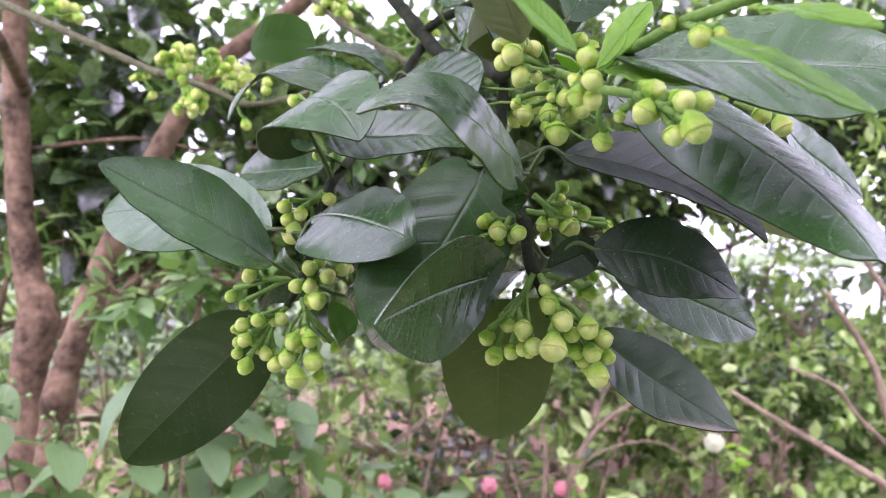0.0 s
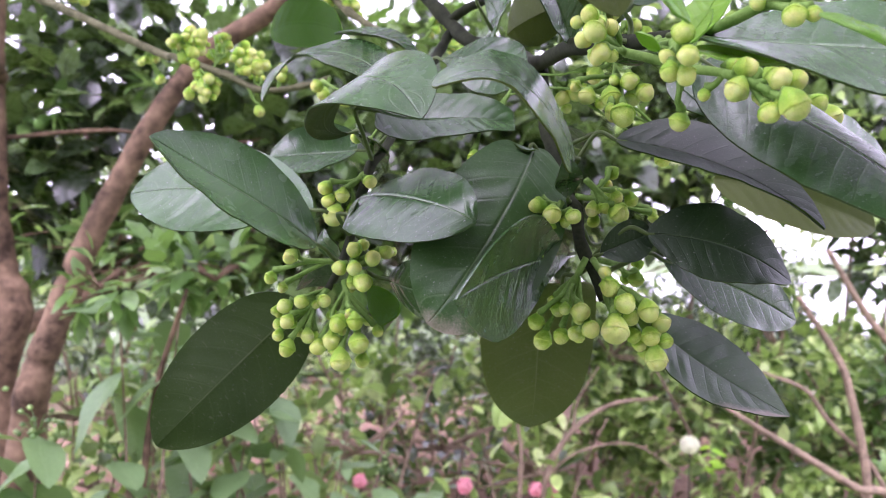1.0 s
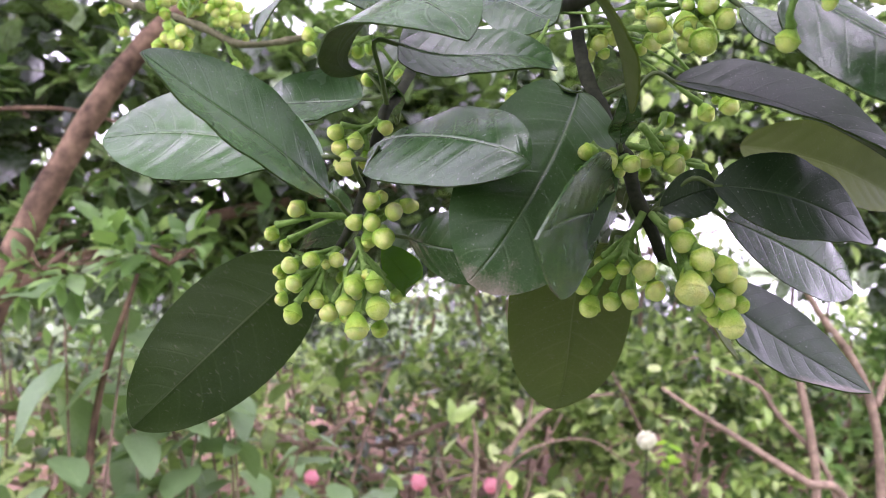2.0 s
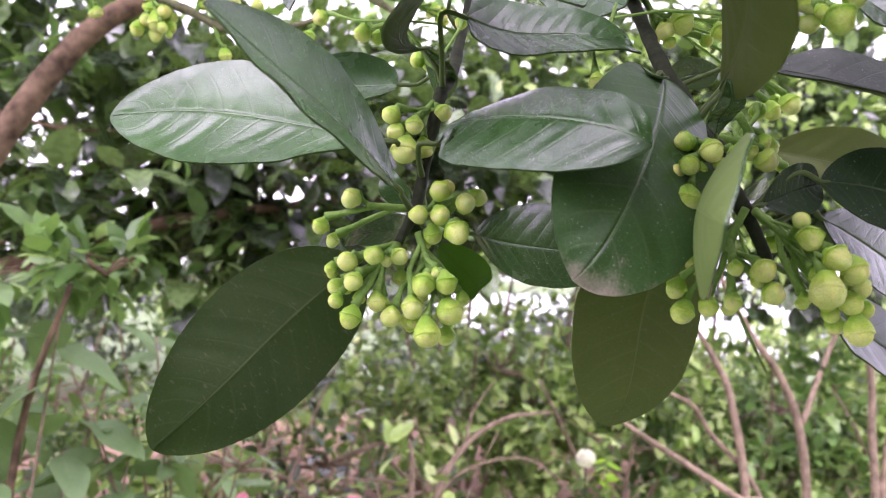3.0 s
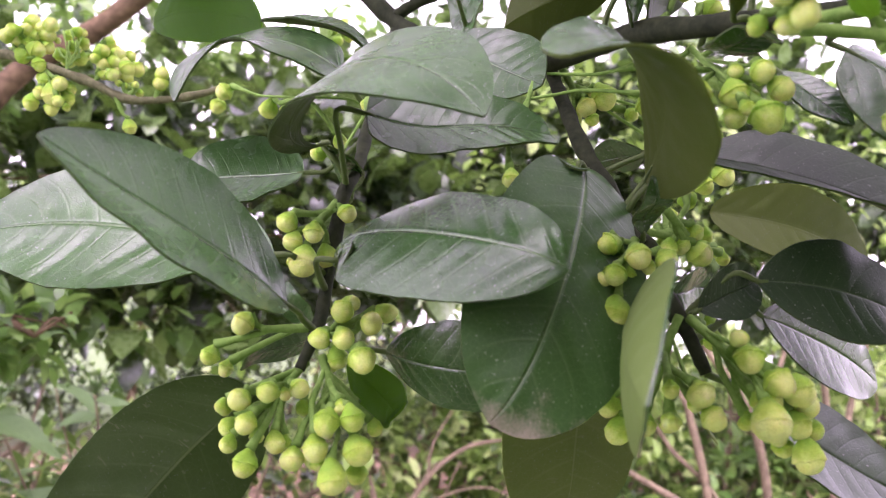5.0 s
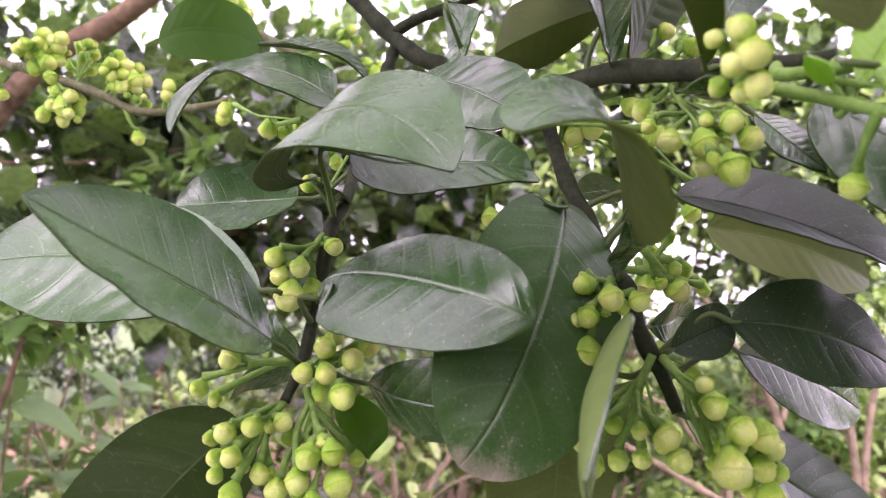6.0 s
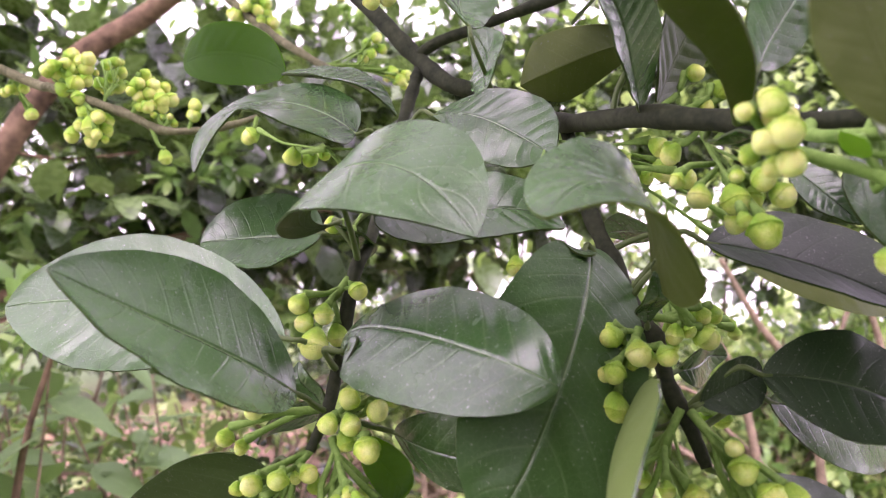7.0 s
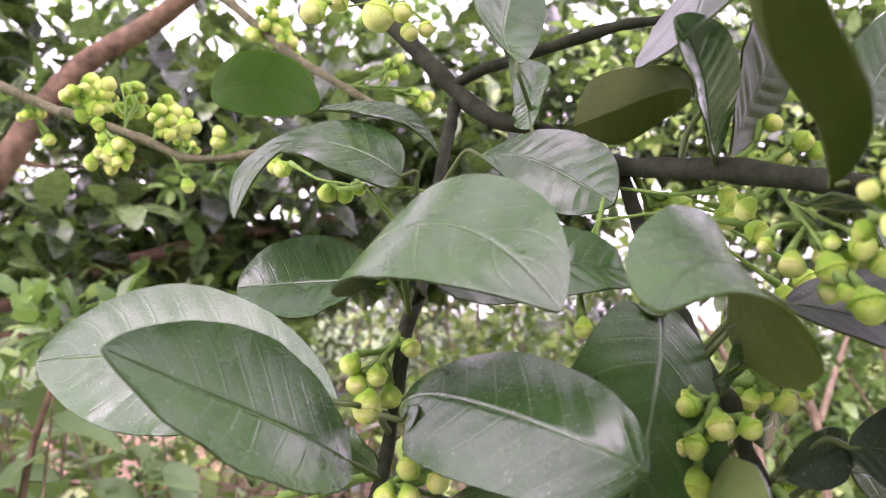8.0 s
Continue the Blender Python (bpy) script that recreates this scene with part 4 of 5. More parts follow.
flower_stalk((-0.452, 0.880, 1.757), (-0.432, 0.890, 1.763), [(-442.2, 890.6, 1775.5, 15.4), (-439.1, 901.5, 1777.2, 17.1), (-425.5, 890.8, 1772.2, 16.9), (-422.2, 898.0, 1764.3, 15.4), (-431.2, 899.1, 1766.3, 14.7), (-408.3, 891.1, 1758.2, 12.9), (-414.4, 892.0, 1769.2, 13.7), (-437.3, 890.8, 1767.2, 13.1)])
# a further twig with bunches, higher up
THIRD = [(-0.226, 1.040, 1.866), (-0.182, 1.000, 1.832), (-0.142, 0.970, 1.791), (-0.114, 0.950, 1.765), (-0.072, 0.920, 1.733), (-0.031, 0.900, 1.706)]
limb("twig", THIRD, [0.005, 0.0045, 0.004, 0.003], TWIG_PALE, 9, 0.12, 0.3)
limb("limb", [(-1.26, 2.4, 2.3), (-0.8, 1.8, 2.2), (-0.45, 1.35, 2.05), THIRD[0]], [0.02, 0.014, 0.009, 0.005], BARK, 9, 0.1)
limb("limb", [(-1.26, 2.4, 1.98), (-0.95, 1.7, 1.95), (-0.75, 1.3, 1.86), SECOND[0]], [0.02, 0.014, 0.009, 0.006], BARK, 9, 0.1)
WOOD += spline(THIRD, 6)
flower_stalk(THIRD[2], (-0.131, 0.970, 1.798),
    [(-134.2, 971.2, 1810.0, 13.1), (-123.7, 973.3, 1804.5, 13.6), (-131.5, 965.6, 1795.1, 12.9), (-141.8, 960.8, 1797.2, 12.9), (-121.0, 969.1, 1791.3, 12.4), (-115.8, 962.6, 1781.8, 13.4), (-123.7, 971.6, 1778.4, 12.9), (-113.1, 965.5, 1771.9, 12.3), (-152.3, 967.7, 1789.3, 14.1), (-156.5, 975.4, 1793.8, 11.4), (-147.3, 972.0, 1788.0, 10.2), (-136.8, 973.5, 1821.3, 12.6), (-131.5, 968.6, 1825.5, 11.4), (-147.4, 974.8, 1815.7, 11.4), (-127.5, 960.0, 1783.1, 11.1)])
flower_stalk(THIRD[4], (-0.023, 0.920, 1.729),
    [(-23.5, 929.9, 1756.8, 10.7), (-14.6, 918.1, 1759.6, 11.7), (-8.0, 927.8, 1751.8, 10.7), (-20.0, 916.9, 1743.6, 10.5), (1.9, 923.2, 1727.6, 12.2), (8.7, 917.0, 1718.8, 11.6), (15.6, 925.9, 1726.0, 11.7), (-2.7, 927.8, 1723.1, 9.6), (12.1, 921.1, 1714.5, 9.5), (-26.2, 929.5, 1740.9, 9.1)])

# ---- plants behind ----
def foliage(name, shoots, leaf_len, leaf_w, per, mat, parent=None, spread=0.9, seed=1, stretch=0.22, twig_mat=None, label=""):
    """Leafy shoots: rows of place and way; each carries leaves in a spiral. One mesh."""
    rnd = np.random.default_rng(seed)
    pos, way = (np.asarray(x, float) for x in shoots)
    n = len(pos) * per
    at = np.repeat(pos, per, 0)
    d = np.repeat(way, per, 0)
    f = np.tile(np.linspace(0.05, 1, per), len(pos))
    side = np.cross(d, rnd.normal(size=d.shape) * 0.2 + np.array([0.1, 0.2, 1.0]))
    side /= np.linalg.norm(side, axis=1)[:, None] + 1e-9
    other = np.cross(side, d)
    turn = np.tile(np.arange(per) * 2.4, len(pos)) + rnd.uniform(0, 6.3, len(pos)).repeat(per)
    out = side * np.cos(turn)[:, None] + other * np.sin(turn)[:, None]
    a = d * (0.45 + 0.5 * f)[:, None] + out * spread + rnd.normal(size=d.shape) * 0.25 + np.array([0, 0, -0.12])
    a /= np.linalg.norm(a, axis=1)[:, None]
    length = leaf_len * rnd.uniform(0.6, 1.2, n)[:, None]
    base = at + d * (f * stretch)[:, None] + a * 0.01
    up = np.array([0, 0, 1.0]) + rnd.normal(size=d.shape) * 0.35
    s = np.cross(a, up)
    s /= np.linalg.norm(s, axis=1)[:, None] + 1e-9
    nrm = np.cross(s, a)
    w = length * leaf_w * rnd.uniform(0.85, 1.15, n)[:, None]
    droop = rnd.uniform(0.0, 0.22, n)[:, None] * length
    lift = w * rnd.uniform(0.1, 0.5, n)[:, None]
    P = np.stack([base,
                  base + a * length * 0.5 + nrm * droop * 0.3,
                  base + a * length - nrm * droop,
                  base + a * length * 0.27 + s * w * 0.86 + nrm * lift,
                  base + a * length * 0.62 + s * w * 0.88 + nrm * (lift - droop * 0.2),
                  base + a * length * 0.86 + s * w * 0.42 - nrm * droop * 0.55,
                  base + a * length * 0.27 - s * w * 0.86 + nrm * lift,
                  base + a * length * 0.62 - s * w * 0.88 + nrm * (lift - droop * 0.2),
                  base + a * length * 0.86 - s * w * 0.42 - nrm * droop * 0.55], 1).reshape(-1, 3)
    k = np.arange(n)[:, None] * 9
    quads = np.concatenate([k + q for q in ([0, 3, 4, 1], [1, 4, 5, 2], [0, 1, 7, 6], [1, 2, 8, 7])], 0)
    me = bpy.data.meshes.new(name)
    o = np.array(parent.location) if parent else 0
    me.from_pydata(P - o, [], quads.tolist())
    me.materials.append(mat)
    me.polygons.foreach_set("use_smooth", [True] * len(me.polygons))
    ob = new(name, me)
    ob["kind"] = "stuff"
    if parent:
        ob.parent = parent
    if label:
        ob["label"] = label
    return ob


def cloud(blobs, count, seed, shell=0.45, lean=(0, 0, 0.25)):
    """Places and ways of shoots that fill rows of ellipsoids: centre and radii."""
    rnd = np.random.default_rng(seed)
    size = np.array([b[3] * b[4] * b[5] for b in blobs]) ** (2 / 3)
    pick = rnd.choice(len(blobs), count, p=size / size.sum())
    b = np.array(blobs)[pick]
    d = rnd.normal(size=(count, 3))
    d /= np.linalg.norm(d, axis=1)[:, None]
    r = shell + (1 - shell) * rnd.uniform(0, 1, count) ** 0.6
    pos = b[:, :3] + d * b[:, 3:] * r[:, None]
    way = d * 0.8 + np.array(lean) + rnd.normal(size=d.shape) * 0.35
    return pos, way / np.linalg.norm(way, axis=1)[:, None]


def plant(name, label, category, foot, stems, blobs, count, leaf_len, leaf_w, per, mat, bark=BARK, seed=1, spread=0.9, stretch=0.22, group=""):
    """A shrub or tree: stems, then twigs into its leafy masses, then the leaves."""
    thing = tagged(new(name), label, category, group)
    thing.location = foot
    rnd = random.Random(seed)
    for points, r in stems:
        limb("stem", points, [r, r * 0.85, r * 0.7, r * 0.45], bark, 8, 0.15, owner=thing, steps=5)
    shoots = cloud(blobs, count, seed)
    tubes = []
    for b in blobs:
        for _ in range(7):
            d = Vector((rnd.gauss(0, 1), rnd.gauss(0, 1), rnd.gauss(0.3, 0.8))).normalized()
            c = Vector(b[:3])
            e = c + Vector((d.x * b[3], d.y * b[4], d.z * b[5])) * 0.95
            tubes.append(tube(spline([c, (c + e) / 2 + Vector((rnd.gauss(0, 0.04), rnd.gauss(0, 0.04), 0.03)), e], 4), [min(r, b[3] * f) for r, f in ((0.012, 0.04), (0.008, 0.025), (0.003, 0.012))], 5))
    v, f = join(tubes)
    finish("twig", [p - thing.location for p in v], f, [bark], thing)["kind"] = "stuff"
    foliage("crown", shoots, leaf_len, leaf_w, per, mat, thing, spread, seed, stretch)
    return thing


ground_m, gn, gl, gb = material("red_soil")
tcg = gn.new("ShaderNodeTexCoord")
g1 = node(gn, "ShaderNodeTexNoise", Scale=1.3, Detail=8.0, Roughness=0.65)
g2 = node(gn, "ShaderNodeTexNoise", Scale=18.0, Detail=6.0)
gl.new(tcg.outputs["Object"], g1.inputs["Vector"])
gl.new(tcg.outputs["Object"], g2.inputs["Vector"])
gr = ramp(gn, [(0.3, (0.11, 0.062, 0.040)), (0.55, (0.27, 0.165, 0.115)), (0.75, (0.38, 0.265, 0.20))])
gl.new(math_(gn, gl, "ADD", math_(gn, gl, "MULTIPLY", g1.outputs[0], 0.55), math_(gn, gl, "MULTIPLY", g2.outputs[0], 0.45)), gr.inputs[0])
glen = gn.new("ShaderNodeVectorMath")
glen.operation = "LENGTH"
gl.new(tcg.outputs["Object"], glen.inputs[0])
gfar = ramp(gn, [(0.0, (0, 0, 0)), (1.0, (1, 1, 1))])
gl.new(math_(gn, gl, "MULTIPLY", math_(gn, gl, "SUBTRACT", glen.outputs["Value"], 7.0), 0.25), gfar.inputs[0])
ggrass = ramp(gn, [(0.3, (0.05, 0.09, 0.03)), (0.7, (0.16, 0.22, 0.09))])
gl.new(g2.outputs[0], ggrass.inputs[0])
gnear = ramp(gn, [(0.0, (1, 1, 1)), (1.0, (0, 0, 0))])
gsep = gn.new("ShaderNodeSeparateXYZ")
gl.new(tcg.outputs["Object"], gsep.inputs[0])
gwide = node(gn, "ShaderNodeTexNoise", Scale=0.45, Detail=5.0)
gl.new(tcg.outputs["Object"], gwide.inputs["Vector"])
gl.new(math_(gn, gl, "ADD", math_(gn, gl, "SUBTRACT", math_(gn, gl, "MULTIPLY", gsep.outputs[1], 0.45), 1.0), math_(gn, gl, "MULTIPLY", math_(gn, gl, "SUBTRACT", gwide.outputs[0], 0.4), 3.0)), gnear.inputs[0])
gsoil = mix(gn, gl, "MIX", gnear.outputs[0], gr.outputs[0], ggrass.outputs[0])
gl.new(mix(gn, gl, "MIX", gfar.outputs[0], gsoil, ggrass.outputs[0]), gb.inputs["Base Color"])
gb.inputs["Roughness"].default_value = 0.95
gbump = node(gn, "ShaderNodeBump", Strength=0.8, Distance=0.03)
gl.new(g2.outputs[0], gbump.inputs["Height"])
gl.new(gbump.outputs[0], gb.inputs["Normal"])
N = 90
gv, gf = [], []
for i in range(N + 1):
    for j in range(N + 1):
        x, y = (i / N * 2 - 1), (j / N * 2 - 1)
        x, y = 300 * x * abs(x) ** 1.8, 300 * y * abs(y) ** 1.8
        gv.append((x, y, 0.06 * noise.noise(Vector((x, y, 0)) * 0.8) + 0.02 * noise.noise(Vector((x, y, 3)) * 3)))
for i in range(N):
    for j in range(N):
        gf.append((i * (N + 1) + j, (i + 1) * (N + 1) + j, (i + 1) * (N + 1) + j + 1, i * (N + 1) + j + 1))
tagged(finish("ground", gv, gf, [ground_m]), "reddish-brown bare soil, grass further off", "ground", kind="structure")

# the pomelo tree's own further crown, behind the branch: large leaves, shade put into their colour
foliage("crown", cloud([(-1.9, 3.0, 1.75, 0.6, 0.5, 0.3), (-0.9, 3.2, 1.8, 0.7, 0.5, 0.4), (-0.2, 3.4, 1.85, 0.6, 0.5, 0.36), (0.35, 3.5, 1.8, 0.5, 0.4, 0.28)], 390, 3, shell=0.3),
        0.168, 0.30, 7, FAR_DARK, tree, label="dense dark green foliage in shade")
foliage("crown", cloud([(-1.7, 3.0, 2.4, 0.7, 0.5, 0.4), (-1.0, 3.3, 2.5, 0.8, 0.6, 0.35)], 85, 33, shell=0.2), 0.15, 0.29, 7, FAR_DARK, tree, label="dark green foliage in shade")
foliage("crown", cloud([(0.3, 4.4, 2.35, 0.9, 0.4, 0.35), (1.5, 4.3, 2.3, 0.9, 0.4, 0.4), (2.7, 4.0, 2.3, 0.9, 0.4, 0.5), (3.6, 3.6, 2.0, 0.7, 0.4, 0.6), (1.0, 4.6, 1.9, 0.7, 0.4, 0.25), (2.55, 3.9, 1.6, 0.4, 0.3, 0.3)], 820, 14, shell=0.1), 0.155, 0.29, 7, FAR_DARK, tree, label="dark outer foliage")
# outer leaves of the same crown, sky light put into their lighter colour
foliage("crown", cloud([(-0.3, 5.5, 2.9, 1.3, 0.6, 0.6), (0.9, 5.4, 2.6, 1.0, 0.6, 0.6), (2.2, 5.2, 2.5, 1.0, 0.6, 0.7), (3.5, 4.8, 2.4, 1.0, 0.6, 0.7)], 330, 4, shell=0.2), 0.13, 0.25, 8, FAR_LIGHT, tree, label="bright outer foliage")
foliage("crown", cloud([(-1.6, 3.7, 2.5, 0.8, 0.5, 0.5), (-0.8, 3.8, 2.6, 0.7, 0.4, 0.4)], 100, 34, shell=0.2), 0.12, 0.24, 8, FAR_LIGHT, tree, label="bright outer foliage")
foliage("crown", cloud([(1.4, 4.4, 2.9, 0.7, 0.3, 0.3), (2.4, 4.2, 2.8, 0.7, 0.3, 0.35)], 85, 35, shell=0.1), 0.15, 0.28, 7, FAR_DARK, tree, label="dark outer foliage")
# young sprays among the dark leaves
for n, (x, y, z) in enumerate(((-0.42, 2.72, 1.80), (-0.30, 2.75, 1.84), (-0.86, 2.70, 2.02), (-1.30, 2.75, 1.95))):
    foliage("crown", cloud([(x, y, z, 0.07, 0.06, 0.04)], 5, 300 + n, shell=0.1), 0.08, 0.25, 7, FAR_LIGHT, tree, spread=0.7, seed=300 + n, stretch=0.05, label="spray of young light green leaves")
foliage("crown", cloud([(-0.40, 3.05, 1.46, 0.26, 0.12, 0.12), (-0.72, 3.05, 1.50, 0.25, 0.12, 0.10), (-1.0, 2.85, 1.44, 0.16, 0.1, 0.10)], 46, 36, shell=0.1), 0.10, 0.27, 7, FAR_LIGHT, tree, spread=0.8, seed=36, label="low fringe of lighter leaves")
# unseen clumps of leaves higher up, open sky between, added to pattern the reflections
for n, (x, y, z) in enumerate(((-0.7, 0.9, 2.9), (0.3, 1.5, 3.1), (0.9, 0.5, 2.9), (-0.3, 2.3, 3.3), (1.5, 1.6, 3.2), (-1.4, 1.6, 3.1), (0.7, 2.7, 3.3), (0.0, 0.35, 3.0), (2.0, 2.6, 3.2))):
    foliage("crown", cloud([(x, y, z, 0.34, 0.3, 0.2)], 34, 200 + n, shell=0.1), 0.15, 0.25, 7, FAR_DARK, tree, label="unseen clump of dark leaves added overhead")
    limb("twig", [(-1.2, 2.3, 2.9), ((x - 1.2) / 2, (y + 2.3) / 2, 3.15), (x, y, z)], [0.018, 0.012, 0.006], BARK, 7, 0.1)
# unseen leaves over the path, sky between them, added to break up light and reflections
foliage("crown", cloud([(-1.5, -0.8, 2.8, 0.9, 0.8, 0.4), (-0.4, -0.75, 2.8, 0.9, 0.8, 0.35), (0.7, -0.75, 2.8, 0.9, 0.8, 0.35), (1.7, -0.8, 2.8, 0.8, 0.8, 0.4)], 260, 21, shell=0.1), 0.14, 0.25, 8, FAR_DARK, tree, label="unseen overhanging foliage added to block part of the sky")
# unseen limb that carries the added roof of leaves
limb("limb", [(-1.2, 2.3, 2.8), (-0.9, 1.5, 2.95), (-0.6, 0.4, 3.0), (0.1, -0.6, 2.9), (1.2, -0.8, 2.8)], [0.03, 0.022, 0.015, 0.006], BARK, 9, 0.1)
for pts_, r in (([(-1.27, 2.4, 1.2), (-0.9, 2.9, 1.45), (-0.4, 3.1, 1.62), (0.3, 3.3, 1.75)], 0.03), ([(-1.27, 2.4, 1.8), (-1.0, 2.6, 1.86), (-0.75, 2.75, 1.84), (-0.3, 3.0, 1.95)], 0.007)):
    limb("limb", pts_, [r, r * 0.8, r * 0.5], BARK, 9, 0.12)

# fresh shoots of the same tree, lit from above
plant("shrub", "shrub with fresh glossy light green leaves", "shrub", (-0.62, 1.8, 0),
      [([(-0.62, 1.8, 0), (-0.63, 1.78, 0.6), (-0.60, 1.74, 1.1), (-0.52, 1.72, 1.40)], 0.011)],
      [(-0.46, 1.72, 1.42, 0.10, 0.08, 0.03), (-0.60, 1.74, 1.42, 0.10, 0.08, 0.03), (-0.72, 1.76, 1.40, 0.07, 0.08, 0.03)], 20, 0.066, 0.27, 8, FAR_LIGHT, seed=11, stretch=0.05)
plant("shrub", "upright shrub with narrow bright green leaves", "shrub", (-1.6, 2.7, 0),
      [([(-1.6, 2.7, 0), (-1.58, 2.7, 0.6), (-1.52, 2.7, 1.2), (-1.4, 2.65, 1.6)], 0.018)],
      [(-1.45, 2.7, 1.42, 0.33, 0.2, 0.18), (-1.1, 2.8, 1.40, 0.25, 0.2, 0.16), (-1.7, 2.8, 1.15, 0.3, 0.2, 0.2)], 60, 0.09, 0.15, 8, FAR_LIGHT, seed=13, stretch=0.16)


def broad_leaf_mesh(variant):
    """A broad soft leaf, 1 m long, pointing along y."""
    rnd = random.Random(variant)
    verts, faces, nu, cols = [], [], 8, (-1, -0.55, 0, 0.55, 1)
    droop, fold = rnd.uniform(0.05, 0.25), rnd.uniform(0.05, 0.2)
    for i in range(nu + 1):
        u = i / nu
        w = 0.32 * math.sin(math.pi * u ** 0.72) ** 0.75 + 0.004
        for v in cols:
            verts.append((w * v, u, -droop * u * u + fold * abs(v) * w + 0.02 * math.sin(9 * u + 3 * v + variant)))
    for i in range(nu):
        for j in range(4):
            faces.append((i * 5 + j, i * 5 + j + 1, (i + 1) * 5 + j + 1, (i + 1) * 5 + j))
    me = bpy.data.meshes.new("leaf")
    me.from_pydata(verts, [], faces)
    layer, ribs = me.uv_layers.new(name="UVMap"), me.uv_layers.new(name="Veins")
    for loop in me.loops:
        u, v = loop.vertex_index // 5 / nu, cols[loop.vertex_index % 5]
        layer.data[loop.index].uv = (u, v)
        ribs.data[loop.index].uv = (9 * (u - 0.2 * abs(v)), abs(v))
    me.materials.append(BROAD)
    me.polygons.foreach_set("use_smooth", [True] * len(me.polygons))
    return me


BROAD = leaf_material("broad_soft_leaf", (0.075, 0.14, 0.055), (0.16, 0.26, 0.11), (0.24, 0.34, 0.16), 0.42, (0.30, 0.52, 0.10), 0.22, dust=0.15, spec=0.5, show=0.3)
BROAD_MESHES = [broad_leaf_mesh(v) for v in range(4)]
WEED_MESH = broad_leaf_mesh(9)
WEED_MESH.materials[0] = YOUNG_TOP


def broad_shrub(foot, tips, seed, size=0.13, sprays=2, leaves=8):
    """A low shrub with broad leaves along its arching shoots, and small yellow-green flower sprays."""
    thing = tagged(new("shrub"), "low shrub with broad soft green leaves", "shrub", "broad-leaved shrubs")
    thing.location = foot
    rnd = random.Random(seed)
    for n, tip in enumerate(tips):
        line = spline([foot, (foot[0] * 0.6 + tip[0] * 0.4, foot[1] * 0.6 + tip[1] * 0.4, tip[2] * 0.6), tip], 8)
        v, f = tube(line, [0.006, 0.004, 0.002], 6)
        finish("stem", [p - thing.location for p in v], f, [STEM], thing)
        for k in range(leaves):
            p = line[min(len(line) - 1, 17 - leaves + k)]
            lf = new("leaf", rnd.choice(BROAD_MESHES))
            lf.parent = thing
            s = size * rnd.uniform(0.5, 1.2)
            lf.matrix_basis = Matrix.LocRotScale(p - thing.location + Vector((0, 0, rnd.uniform(-0.02, 0.02))),
                                                 Euler((rnd.uniform(-0.95, 0.15), rnd.uniform(-0.4, 0.4), k * 2.4 + rnd.uniform(-0.5, 0.5))), (s, s, s))
        if n < sprays:
            c = Vector(tip) - thing.location + Vector((0, 0, 0.03))
            rows = []
            for _ in range(16):
                q = c + Vector((rnd.gauss(0, 0.026), rnd.gauss(0, 0.02), rnd.gauss(0, 0.02)))
                verts, faces = tube([q - Vector((0, 0, 0.005)), q - Vector((0, 0, 0.002)), q + Vector((0, 0, 0.002)), q + Vector((0, 0, 0.005))], [0.002, 0.0058, 0.0058, 0.002], 7)
                rows.append((verts, faces))
                rows.append(tube([c - Vector((0, 0, 0.03)), (c + q) / 2, q], [0.0012, 0.0008], 4))
            v, f = join(rows)
            finish("flower_spray", v, f, [FAR_LIGHT], thing, "small yellow-green flower buds")
    return thing


broad_shrub((-0.85, 1.75, 0), [(-0.95, 1.70, 1.14), (-0.80, 1.66, 1.10), (-0.66, 1.72, 1.02), (-1.02, 1.8, 1.20), (-0.9, 1.66, 1.0)], 5, 0.15)
broad_shrub((-0.5, 1.9, 0), [(-0.55, 1.85, 1.06), (-0.68, 1.8, 1.0), (-0.42, 1.9, 1.1)], 6, 0.13, 3)
broad_shrub((-0.62, 1.75, 0), [(-0.66, 1.72, 1.36), (-0.54, 1.74, 1.34)], 7, 0.16, 0, 4)
broad_shrub((-0.32, 2.05, 0), [(-0.40, 2.0, 1.28), (-0.36, 1.95, 1.14), (-0.50, 2.1, 1.30), (-0.20, 2.1, 1.02), (-0.58, 1.95, 1.26), (-0.50, 1.9, 1.12), (-0.64, 1.9, 1.16)], 9, 0.125, 5)
broad_shrub((-1.2, 2.0, 0), [(-1.15, 1.95, 1.10), (-1.3, 1.9, 1.02)], 8)

broad_shrub((-0.25, 2.6, 0), [(-0.41, 2.55, 0.80), (-0.12, 2.6, 0.76), (-0.27, 2.7, 0.84), (0.05, 2.7, 0.72)], 12, 0.13, 2, 6)

# a pale bare-stemmed shrub, forking low
bare = tagged(new("shrub"), "bare grey-brown forking stems of a leafless shrub", "shrub")
bare.location = (0.45, 3.1, 0)
for line, r in (([(0.45, 3.1, 0), (0.47, 3.1, 0.35), (0.50, 3.1, 0.62), (0.60, 3.1, 0.80), (0.76, 3.12, 0.90), (0.95, 3.15, 0.92)], 0.017),
                ([(0.50, 3.1, 0.62), (0.62, 3.08, 0.72), (0.82, 3.05, 0.76), (1.0, 3.0, 0.66)], 0.006),
                ([(0.40, 3.12, 0), (0.39, 3.1, 0.4), (0.40, 3.1, 0.70), (0.38, 3.1, 0.82)], 0.015),
                ([(0.60, 3.1, 0.80), (0.62, 3.1, 0.92), (0.70, 3.1, 1.05)], 0.007),
                ([(0.36, 3.14, 0), (0.33, 3.12, 0.4), (0.26, 3.1, 0.66)], 0.010)):
    limb("stem", line, [r, r * 0.85, r * 0.6, r * 0.35], STEM, 8, 0.15, owner=bare)

